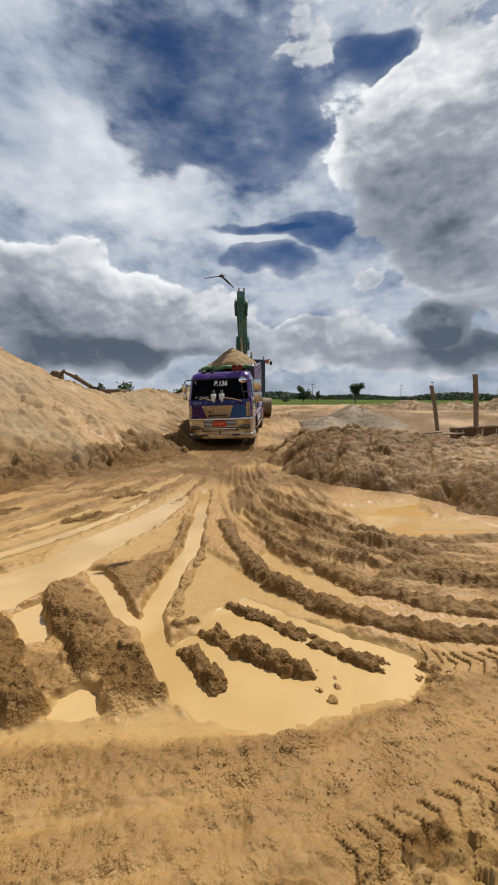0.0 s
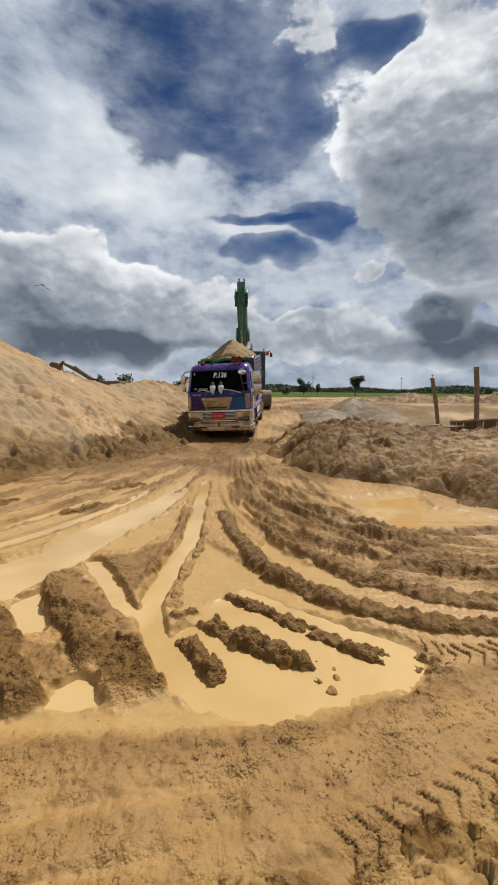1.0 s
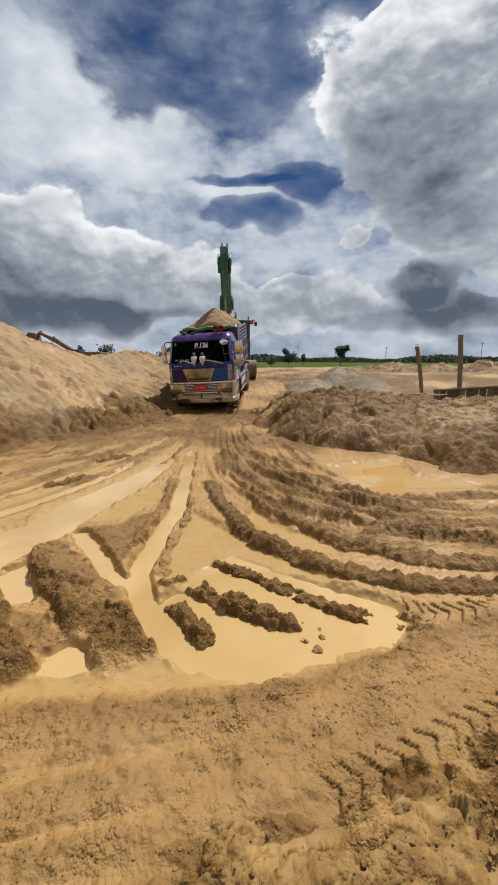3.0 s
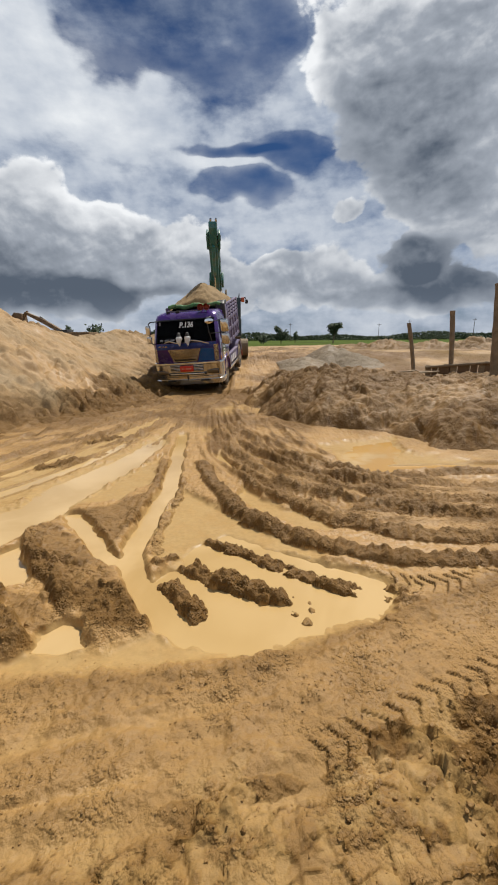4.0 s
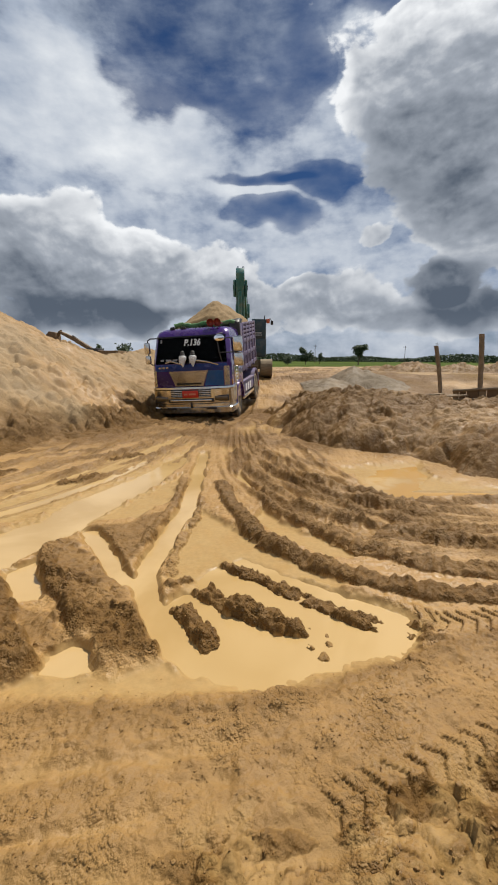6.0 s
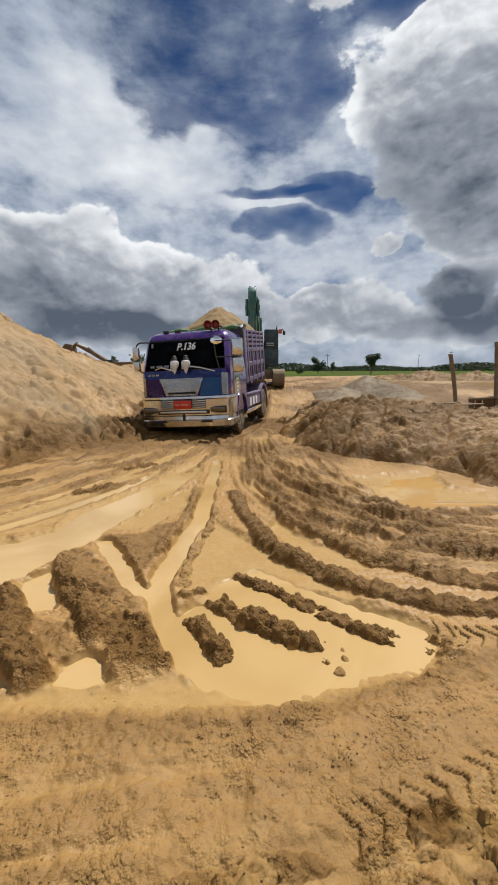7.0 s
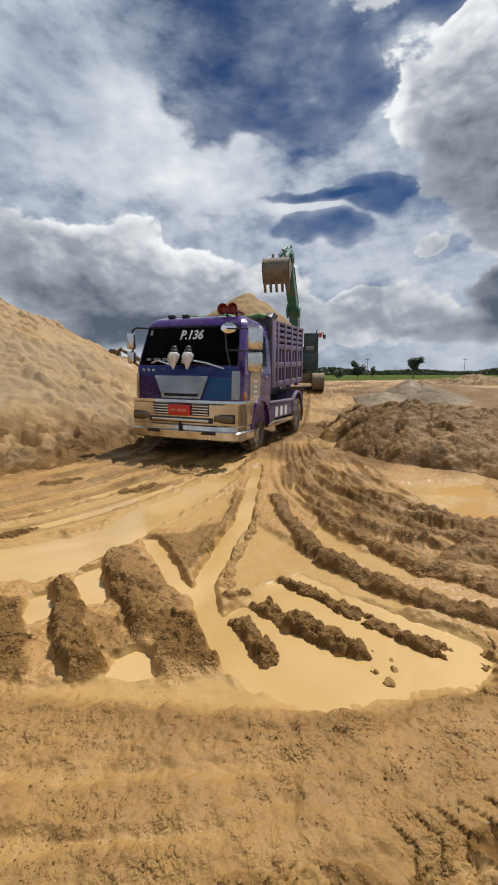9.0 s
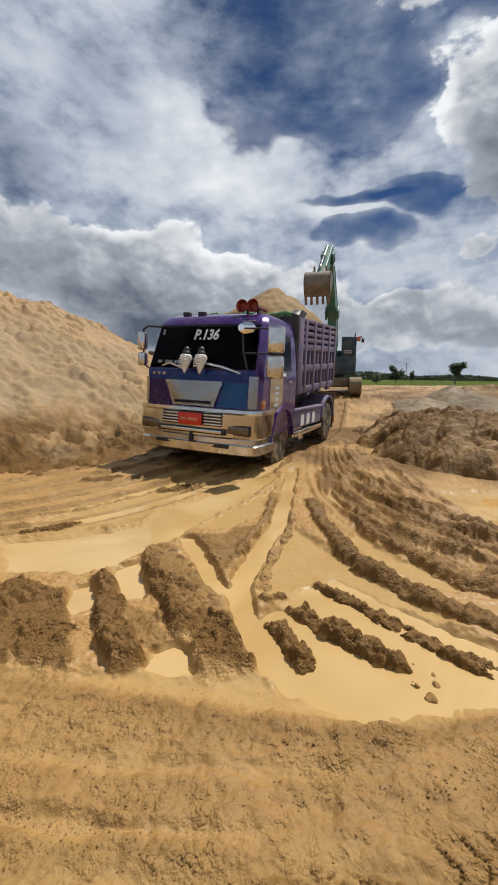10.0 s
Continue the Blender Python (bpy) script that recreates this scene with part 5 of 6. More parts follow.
    pts = [(-0.98 + 1.96 * i / 14, 2.02 + 0.05 * rnd.random(), 2.80 + 0.03 * math.sin(i * 1.1) + 0.03 * rnd.random()) for i in range(15)]
    for (a, b) in zip(pts, pts[1:]):
        rod(a, b, 0.065 + 0.02 * rnd.random(), 10, sheet, 0.065 + 0.02 * rnd.random())
    part("rolled_sheet", sheet, SHEET, lorry, "rolled green tarpaulin across the load's front")
    loose = prism([(1.96, 2.10), (1.99, 2.84), (2.20, 2.95), (2.52, 2.93), (2.40, 2.80), (2.16, 2.62), (2.10, 2.10)], 0.80, 1.12, "x", 0.03)
    bmesh.ops.subdivide_edges(loose, edges=loose.edges[:], cuts=3, use_grid_fill=True)
    for v in loose.verts:
        v.co += 0.04 * noise.noise_vector(v.co * 6)
    part("bundled_sheet", loose, BLACK, lorry, "dark bundled sheet at the body's front corner")
    # tipping body
    body = part("tipper_body", box(-1.03, 1.03, 2.14, 5.26, 1.46, 2.62, 0.01), VIOLET, lorry, "slatted lilac steel tipper body", Matrix.Translation((0, 5.27, 1.46)) @ Matrix.Rotation(radians(3.2), 4, "X") @ Matrix.Translation((0, -5.27, -1.46)))
    xs = (1.03, 1.115)
    for s in (-1, 1):
        def slab(name, y0, y1, z0, z1, o=0.0, mat=LILAC, t=0.0):
            a, b = sorted((s * (xs[0] - t), s * (xs[1] + o)))
            part(name, box(a, b, y0, y1, z0, z1, 0.01), mat, body)
        for z0, z1 in ((1.46, 1.60), (1.90, 2.04), (2.33, 2.46), (2.51, 2.59), (2.64, 2.72), (2.77, 2.85), (2.90, 2.97)):
            slab("side_rail", 2.14, 5.27, z0, z1)
        for i, y in enumerate((2.14, 2.58, 3.22, 3.86, 4.50, 5.13)):
            slab("post", y, y + (0.30 if i == 0 else 0.14), 1.46, 2.97, 0.012)
        for i in range(4):
            y = 2.72 + 0.64 * i
            slab("mullion", y + 0.28, y + 0.36, 1.60, 2.33, -0.015)
        slab("top_plank", 2.2, 5.2, 2.60, 2.97, -0.09, VIOLET, -0.002)
        for k in range(3):
            part("hinge", rod((s * 1.06, 2.9 + 0.9 * k, 1.42), (s * 1.06, 3.1 + 0.9 * k, 1.42), 0.05, 8), LILAC, body)
        part("chassis_rail", box(s * 0.42 - 0.05, s * 0.42 + 0.05, 0.9, 5.35, 0.86, 1.10), BLACK, lorry)
        guard = part("side_guard", box(s * 1.09 - 0.03, s * 1.09 + 0.03, 2.05, 4.12, 0.58, 0.92, 0.015), LILAC, lorry, "pale steel side guard")
        part("guard_step", box(s * 1.09 - 0.06, s * 1.09 + 0.06, 1.98, 4.15, 0.42, 0.54, 0.02), CHROME, guard)
        part("guard_top", box(s * 1.08 - 0.07, s * 1.08 + 0.07, 2.0, 4.2, 0.93, 1.0, 0.02), LILAC, guard)
        for k in range(3):
            part("guard_bar", box(s * 1.125 - 0.004, s * 1.125 + 0.004, 2.5 + 0.42 * k, 2.72 + 0.42 * k, 0.62, 0.86), WHITE, guard)
        arch = bmesh.new()
        p1 = [(4.82 + 0.66 * math.cos(a), 0.55 + 0.66 * math.sin(a)) for a in np.linspace(0.15, math.pi - 0.15, 13)]
        p2 = [(4.82 + 0.60 * math.cos(a), 0.55 + 0.60 * math.sin(a)) for a in np.linspace(math.pi - 0.15, 0.15, 13)]
        prism(p1 + p2, s * 0.55, s * 1.14, "x", 0, arch)
        part("rear_mudguard", arch, LILAC, lorry)
        part("mud_flap", box(s * 0.85 - 0.27, s * 0.85 + 0.27, 5.46, 5.49, 0.28, 1.25, 0.01), RUST, lorry, "brown hanging mud flap")
        part("reflector", box(s * 1.12 - 0.02, s * 1.12 + 0.02, 5.49, 5.53, 0.40, 0.70, 0.01), PLATE, lorry)
        part("fuel_tank", box(s * 0.72 - 0.22, s * 0.72 + 0.22, 2.3, 3.3, 0.55, 0.98, 0.06), BLACK, lorry)
    part("headboard", box(-1.08, 1.08, 2.06, 2.16, 1.40, 2.86, 0.015), VIOLET, body)
    part("tailboard", box(-1.10, 1.10, 5.24, 5.32, 1.44, 2.92, 0.015), LILAC, body)
    part("subframe", box(-0.6, 0.6, 1.9, 5.35, 1.10, 1.46), BLACK, lorry)
    part("engine_block", box(-0.55, 0.55, 0.5, 1.9, 0.55, 1.1, 0.05), BLACK, lorry)
    for y in (1.31, 4.82):
        part("axle", rod((-1.0, y, 0.5), (1.0, y, 0.5), 0.08), BLACK, lorry)
    # heaped load
    nx, ny = 50, 70
    bm, grid = bmesh.new(), []
    for j in range(ny + 1):
        row = []
        for i in range(nx + 1):
            x, y = -1.03 + 2.06 * i / nx, 2.12 + 3.12 * j / ny
            dx, dy = (x - 0.10) / (1.13 if x > 0.1 else 1.2), max(0.0, abs(y - 3.45) - 0.15) / 1.55
            r = math.sqrt(dx * dx + dy * dy + 0.015)
            z = 3.80 - 0.86 * r + 0.10 * max(0.0, r - 0.75) + 0.05 * noise.fractal(Vector((x * 2.5, y * 2.5, 3)), 0.7, 2, 4) + 0.02 * noise.fractal(Vector((x * 11, y * 11, 1)), 0.8, 2, 3)
            z = min(z, 2.95 + (y - 2.12) * 1.5, 2.95 + (1.03 - abs(x)) * 2.2, 2.9 + (5.24 - y) * 1.5)
            row.append(bm.verts.new((x, y, max(z, 2.66))))
        grid.append(row)
    for a, b in zip(grid, grid[1:]):
        for i in range(nx):
            bm.faces.new((a[i], a[i + 1], b[i + 1], b[i]))
    part("sand_load", bm, SAND, lorry, "heaped load of damp yellow sand", Matrix.Translation((0, 5.27, 1.46)) @ Matrix.Rotation(radians(3.2), 4, "X") @ Matrix.Translation((0, -5.27, -1.46)), 60)
    wheels = [(wheel(lorry, s * 0.98, 1.31, s), 0) for s in (-1, 1)] + [(wheel(lorry, s * 0.99, 4.82, s, True), 1) for s in (-1, 1)]
    return lorry, [w for w, _ in wheels]


LORRY, WHEELS = build_lorry()

# ---------------------------------------------------------------- excavator (local: faces -y, ground at z = 0)
DIG = (-0.30, 23.2, 0.75)


def build_track(parent, x, length=4.0, width=0.62, material=TRACKM, group=None):
    run = bmesh.new()
    r, half = 0.42, length / 2 - 0.42
    loop = [(-half, 0.02), (half, 0.02)]
    out = [(half * math.cos(0) + r * math.sin(a), r - r * math.cos(a)) for a in np.linspace(0, math.pi, 10)]
    out += [(-half - r * math.sin(a), r + r * math.cos(a)) for a in np.linspace(0, math.pi, 10)]
    prism(out, x - width * 0.32, x + width * 0.32, "x", 0, run)
    frame_ = part("track", run, material, parent, "mud-clogged crawler track")
    step, per = 0.2, []
    full = out + [out[0]]
    for (a, b) in zip(full, full[1:]):
        L = math.hypot(b[0] - a[0], b[1] - a[1])
        k = max(1, round(L / step))
        for i in range(k):
            per.append(((a[0] + (b[0] - a[0]) * (i + 0.5) / k, a[1] + (b[1] - a[1]) * (i + 0.5) / k), math.atan2(b[1] - a[1], b[0] - a[0])))
    shoe = finish("shoe", box(-width / 2, width / 2, -0.09, 0.09, -0.03, 0.045, 0.012, seg=1), material)
    for (y, z), a in per:
        o = new("shoe", shoe)
        o.parent, o.matrix_basis = frame_, pose(x, y, z + 0.0) @ Matrix.Rotation(a, 4, "X")
    for k in range(5):
        part("roller", rod((x - 0.2, -half + 2 * half * k / 4, 0.2), (x + 0.2, -half + 2 * half * k / 4, 0.2), 0.14), BLACK, frame_)
    return frame_


def boom_plate(profile, half, name, parent, mat, label=""):
    return part(name, prism(profile, -half, half, "x", 0.03), mat, parent, label)


def build_excavator():
    ex = base("excavator", "teal tracked excavator with a dark blue house and toothed bucket", "excavator", m=pose(*DIG, 0, 0, -0.8))
    for x in (-1.2, 1.2):
        build_track(ex, x)
    part("undercarriage", box(-0.9, 0.9, -1.3, 1.3, 0.35, 0.85, 0.08), TRACKM, ex)
    part("slew_ring", rod((0, 0, 0.82), (0, 0, 1.02), 0.65, 28), BLACK, ex)
    house = part("house", box(-1.35, 1.2, -1.15, 2.3, 1.0, 1.95, 0.08), NAVY, ex, "dark blue engine house")
    part("counterweight", prism([(1.6, 1.0), (2.5, 1.05), (2.75, 1.4), (2.7, 2.2), (1.6, 2.25)], -1.34, 1.2, "x", 0.08), NAVY, ex)
    part("engine_cover", box(-1.3, 1.17, 0.55, 1.7, 1.9, 2.35, 0.08), NAVY, house)
    part("tank_cover", box(0.42, 1.18, -1.1, 0.5, 1.9, 2.95, 0.07), NAVY, house, "tall dark blue side housing")
    part("marking_bar", box(0.55, 0.95, -1.118, -1.108, 2.20, 2.25), GREYMARK, house)
    part("marking_bar", box(0.55, 0.95, -1.118, -1.108, 2.10, 2.14), GREYMARK, house)
    cab = part("cab", prism([(-1.25, 1.0), (0.6, 1.0), (0.6, 2.95), (-0.85, 2.95), (-1.25, 2.2)], -1.33, -0.40, "x", 0.05), NAVY, ex, "operator's cab with dark glass")
    part("cab_window", prism([(-1.262, 1.5), (-1.255, 2.18), (-0.89, 2.86), (-0.86, 2.85), (-1.21, 2.16), (-1.22, 1.5)], -1.26, -0.47, "x"), GLASS, cab)
    part("cab_window", box(-1.345, -1.325, -0.85, 0.45, 1.75, 2.8, 0.01), GLASS, cab)
    lamp = part("work_lamp", box(1.19, 1.37, -1.15, -1.0, 2.72, 2.94, 0.03), surface("orange lamp", (0.65, 0.12, 0.04), 0.4), ex, "orange corner lamp")
    part("lamp_stay", rod((1.15, -1.05, 2.8), (1.31, -1.05, 2.8), 0.025), BLACK, lamp)
    part("mirror_arm", tube([(1.15, -1.0, 2.9), (1.40, -1.1, 2.95), (1.47, -1.1, 2.8)], 0.02, 6), BLACK, ex)
    part("wing_mirror", box(1.41, 1.55, -1.12, -1.06, 2.64, 2.84, 0.02), BLACK, ex)
    part("handrail", tube([(1.1, -1.05, 2.9), (1.1, -1.05, 3.12), (1.1, 0.4, 3.12), (1.1, 0.42, 2.9)], 0.02, 6), BLACK, house)
    # boom: local y runs from foot to tip
    boom = boom_plate([(-0.25, -0.22), (0.1, 0.28), (2.5, 1.02), (3.0, 0.98), (5.6, 0.2), (5.72, -0.08), (5.5, -0.22), (2.9, 0.35), (2.4, 0.38), (0.2, -0.28)], 0.21, "boom", ex, TEAL, "teal bent boom")
    part("tip_pin", rod((-0.3, 5.6, 0), (0.3, 5.6, 0), 0.11), BLACK, boom)
    for x in (-0.22, 0.22):
        part("stick_ram", tube([(x * 0.5, 2.7, 1.12), (x * 0.5, 4.6, 0.90)], 0.085), TEAL, boom)
        part("ram_rod", tube([(x * 0.5, 4.6, 0.90), (x * 0.5, 5.9, 0.72)], 0.045), CHROME, boom)
        part("boom_bracket", box(x * 1.3 - 0.05, x * 1.3 + 0.05, 2.4, 2.9, 0.3, 0.8, 0.03), TEAL, boom)
        part("hose", tube([(x * 0.9, 0.6, 0.55), (x * 0.9, 2.6, 1.12), (x * 0.9, 5.0, 0.52)], 0.03, 6), BLACK, boom)
    part("work_light", box(0.22, 0.34, 2.3, 2.45, 0.9, 1.05, 0.02), BLACK, boom)
    # stick: local y runs from its pivot to the bucket pin; it reaches back past the pivot
    stick = boom_plate([(-0.75, 0.30), (-0.55, 0.48), (0.2, 0.40), (2.7, 0.14), (2.85, 0.0), (2.7, -0.14), (0.2, -0.2), (-0.2, -0.16)], 0.16, "stick", ex, TEAL, "teal dipper stick")
    part("bucket_ram", tube([(0, 0.1, 0.55), (0, 1.3, 0.46)], 0.075), TEAL, stick)
    part("ram_rod", tube([(0, 1.3, 0.46), (0, 2.35, 0.38)], 0.042), CHROME, stick)
    for x in (-0.23, 0.23):
        part("link", prism([(2.25, 0.42), (2.42, 0.42), (2.45, 0.0), (2.28, 0.0)], x - 0.03, x + 0.03, "x", 0.01), STEEL, stick)
        part("stick_flange", box(x - 0.05, x + 0.05, -0.3, 0.35, -0.12, 0.3, 0.03), TEAL, stick)
    # bucket: pin at the origin, mouth towards -z, teeth at the far lip
    outer = [(-0.22, 0.28), (-0.30, -0.02), (-0.22, -0.32), (0.0, -0.52), (0.35, -0.62), (0.75, -0.55), (1.05, -0.28), (1.22, 0.15)]
    inner = [(1.18, 0.16), (1.01, -0.24), (0.73, -0.49), (0.36, -0.56), (0.03, -0.47), (-0.17, -0.29), (-0.24, -0.01), (-0.17, 0.27)]
    outer, inner = [(0.62 * y, -0.78 * z) for y, z in outer], [(0.62 * y, -0.78 * z) for y, z in inner]
    bucket = part("bucket", prism(outer + inner, -0.50, 0.50, "x"), STEEL, ex, "worn grey digging bucket")
    for x in (-0.50, 0.47):
        part("cheek", prism(outer, x, x + 0.03, "x"), STEEL, bucket)
    for k in range(5):
        x = -0.44 + 0.22 * k
        part("tooth", prism([(0.66, 0.0), (0.73, -0.16), (0.93, -0.36), (0.79, -0.08)], x - 0.05, x + 0.05, "x", 0.01), STEEL, bucket)
    for x in (-0.22, 0.22):
        part("ear", prism([(-0.14, -0.14), (0.14, -0.14), (0.2, 0.42), (-0.18, 0.30)], x - 0.03, x + 0.03, "x"), STEEL, bucket)
    return ex, boom, stick, bucket


EXCAVATOR, BOOM, STICK, BUCKET = build_excavator()
BOOM_FOOT = Vector((0.0, -0.55, 1.65))
# seconds, boom's rise, stick's and bucket's direction (degrees above the level, facing out from the house)
DIG_ROWS = [(0, 35, -123, -195), (2.5, 35.5, -123, -195), (4.0, 35, -123, -195), (4.5, 33, -121, -190), (5.0, 29, -114, -180), (5.5, 24, -108, -165), (6.2, 21, -100, -140), (7.0, 18, -95, -150),
            (7.5, 21, -92, -165), (8.0, 32, -66, -150), (8.25, 36, -45, -125), (8.5, 40, -24, -80), (9.0, 46.5, -18, -58), (9.5, 49.5, -24, -54), (10.0, 50.5, -30, -54)]


def reach(angle):
    """A turn that points local y outwards from the house at that angle."""
    return Matrix.Rotation(math.pi, 4, "Z") @ Matrix.Rotation(radians(angle), 4, "X")


def dig_pose(t):
    ts = [r[0] for r in DIG_ROWS]
    b, s, k = (float(np.interp(t, ts, [r[i] for r in DIG_ROWS])) for i in (1, 2, 3))
    swing = Matrix.Rotation(radians(float(np.interp(t, [0, 7.5, 8.0, 9.0, 10], [0, 0, -1, -5, -5]))), 4, "Z")
    mb = Matrix.Translation(BOOM_FOOT) @ swing @ reach(b)
    tip = mb @ Vector((0, 5.6, 0))
    ms = Matrix.Translation(tip) @ swing @ reach(s)
    pin = ms @ Vector((0, 2.75, 0))
    return mb, ms, Matrix.Translation(pin) @ swing @ reach(k)

# ---------------------------------------------------------------- far and small things


def heaps(name, extent, step, bumps, label, dry, churn, rough=0.1, material=SOIL):
    f = Field(np.arange(extent[0], extent[1], step), np.arange(extent[2], extent[3], step))
    X, Y = f.X, f.Y
    top = np.full(X.shape, -0.3)
    for x, y, h, rx, ry in bumps:
        s = np.sqrt(((X - x) / rx) ** 2 + ((Y - y) / ry) ** 2 + 0.004)
        top = np.maximum(top, h * (1.06 - s))
    m = smooth(-0.2, 0.15, top)
    f.Z = lie(X, Y) + top + m * (rough * (lumps(X, Y, 1.2, 2) - 0.6) + 0.5 * rough * (lumps(X, Y, 3.4, 5) - 0.6)) - 0.3 * smooth(0.0, -0.25, top)
    f.churn, f.dry = churn + 0.25 * fbm(X, Y, 0.7, 3, 2), dry * smooth(-0.4, 0.4, fbm(X, Y, 0.5, 3, 4) + top)
    tagged(f.mesh(name, material), label, "dirt heap")


heaps("grey_sand_mound", (2.5, 11, 16.5, 25.5), 0.07, [(5.2, 20.5, 0.85, 1.3, 1.8), (5.8, 20.2, 0.70, 1.3, 1.8), (6.3, 20.0, 0.5, 1.5, 1.8), (3.8, 19.2, 0.45, 1.5, 2.0)], "small grey sand pile with a pale crest", 0.12, 0.7, 0.06, GREYSOIL)
heaps("rubble_bank", (8, 34, 26, 40), 0.12, [(13, 32, 0.75, 4, 2.5), (16, 31, 0.7, 3, 2), (19, 30.5, 0.9, 4, 2.4), (23, 30, 1.05, 4, 2.6), (27, 29, 1.2, 4, 3), (11, 34, 0.55, 3, 2)],
      "long bank of broken brown rubble and soil", 0.15, 0.75, 0.3)


def stake(x, y, z, height, r, lean, bend, label):
    n = 14
    prof = [(0.012, -0.3)] + [(r * (1.0 + 0.06 * math.sin(2.3 * k) + 0.10 * k / n), -0.3 + (height + 0.3) * k / n) for k in range(n + 1)] + [(0.012, height + 0.004)]
    bm = lathe(prof, 10)
    for v in bm.verts:
        t = (v.co.z + 0.3) / (height + 0.3)
        v.co.x += lean * t + bend * math.sin(t * 3.1)
        v.co.y += 0.02 * math.sin(5 * t)
    ob = thing("timber_post", bm, WOOD, label, "post", "posts by the pit", pose(x, y, z))
    part("knot", rod((lean * 0.6 - r, 0, height * 0.6), (lean * 0.6 + r * 1.4, 0, height * 0.62), r * 0.4, 6), WOOD, ob)
    return ob


stake(6.72, 14.05, 0.05, 2.05, 0.065, -0.42, 0.05, "thin leaning weathered timber post stuck in the sand")
stake(7.62, 13.3, 0.05, 2.4, 0.072, -0.24, 0.02, "upright weathered timber post stuck in the sand")
stake(7.12, 10.25, 0.05, 2.85, 0.11, -0.28, 0.0, "thick dark timber post beside the plank wall")


def build_plank_wall():
    wall = base("plank_wall", "low retaining wall of dark upright planks with a rail", "retaining wall")
    a, b = Vector((7.05, 14.0)), Vector((9.0, 10.8))
    d = (b - a)
    n = 17
    ang = math.degrees(math.atan2(d.y, d.x))
    for k in range(n):
        t = (k + 0.5) / n
        p = a + d * t
        top = 0.66 + 0.42 * t
        w = d.length / n
        bm = box(-w * 0.47, w * 0.47, -0.025, 0.025, -0.3, top - 0.03 * (k % 3), 0.008, seg=1)
        part("plank", bm, RUST if k % 4 else WOOD, wall, m=pose(p.x, p.y, 0, 0, 2 * (k % 3 - 1), ang))
    for z0 in (0.02, 0.34):
        bm = rod((a.x - 0.04, a.y - 0.04, 0.62 - z0), (b.x - 0.04, b.y - 0.04, 1.06 - z0), 0.045, 8)
        part("rail", bm, WOOD, wall)


build_plank_wall()
for k, (x, y, a, L) in enumerate(((6.3, 13.6, 12, 1.5), (6.6, 13.35, 4, 1.2), (6.1, 13.5, 20, 0.9))):
    thing("loose_plank", box(-L / 2, L / 2, -0.07, 0.07, 0, 0.04, 0.006), WOOD, "loose grey plank lying on pale sand", "plank", "planks by the posts", pose(x, y, 0.42 + 0.03 * k, 0, -3, a))


def build_tree(name, height, spread, seed, label, m, lean=0.0, leaves=900, trunk_r=0.12):
    rnd = random.Random(seed)
    tree = base(name, label, "tree", "distant trees", m)
    bm = bmesh.new()
    knots = [Vector((lean * t * height * 0.4 + 0.05 * rnd.uniform(-1, 1) * height * 0.2, 0.03 * rnd.uniform(-1, 1) * height, t * height * 0.72)) for t in (0, 0.3, 0.6, 1.0)]
    knots[0] = Vector((0, 0, -0.3))
    for k, (a, b) in enumerate(zip(knots, knots[1:])):
        rod(a, b, trunk_r * (1 - 0.25 * k), 8, bm, trunk_r * (0.75 - 0.25 * k))
    tips = [knots[-1]]
    for k in range(9):
        s = knots[1].lerp(knots[-1], rnd.random())
        a = rnd.random() * 6.28
        e = s + Vector((math.cos(a) * spread * rnd.uniform(0.4, 0.9), math.sin(a) * spread * rnd.uniform(0.4, 0.9), height * rnd.uniform(0.05, 0.3)))
        rod(s, e, trunk_r * 0.35, 6, bm, trunk_r * 0.1)
        tips += [e, s.lerp(e, 0.6)]
    part("trunk", bm, BARK, tree)
    lv = bmesh.new()
    for k in range(leaves):
        c = tips[rnd.randrange(len(tips))] + Vector((rnd.gauss(0, 1), rnd.gauss(0, 1), rnd.gauss(0, 0.8))) * spread * 0.22
        u = Vector((rnd.gauss(0, 1), rnd.gauss(0, 1), rnd.gauss(0, 1))).normalized()
        v = u.orthogonal().normalized()
        s = height * rnd.uniform(0.025, 0.06)
        q = [lv.verts.new(c + u * s * 1.6), lv.verts.new(c + v * s), lv.verts.new(c - u * s * 1.6), lv.verts.new(c - v * s)]
        lv.faces.new(q)
    part("crown", lv, LEAF, tree, smooth=0)
    return tree


FAR_Z = -0.05
build_tree("field_tree", 6.6, 1.5, 3, "lone leaning green tree at the field's edge", pose(29.3, 112, FAR_Z), 0.25, 900, 0.2)
build_tree("round_tree", 4.2, 1.5, 5, "low rounded dark green tree in the field", pose(14.8, 110, FAR_Z), 0, 900)
build_tree("low_tree", 2.6, 1.3, 7, "low dark green tree in the field", pose(9.6, 105, FAR_Z), 0, 700)
build_tree("thin_tree", 4.0, 0.7, 9, "thin small green tree in the field", pose(22, 130, FAR_Z), 0, 400)
for k, (az, d, h, sp) in enumerate(((-20.0, 62, 3.1, 0.8), (-16.9, 60, 2.9, 1.5), (-13.6, 60, 2.2, 1.0), (-11.2, 58, 2.1, 1.1), (-9.3, 55, 2.7, 1.2), (-37, 80, 3.0, 1.5))):
    build_tree("scrub_tree", h, sp, 20 + k, "dark green scrub tree behind the sand bank", pose(d * math.sin(radians(az)), d * math.cos(radians(az)), FAR_Z + 0.3), 0, 700)


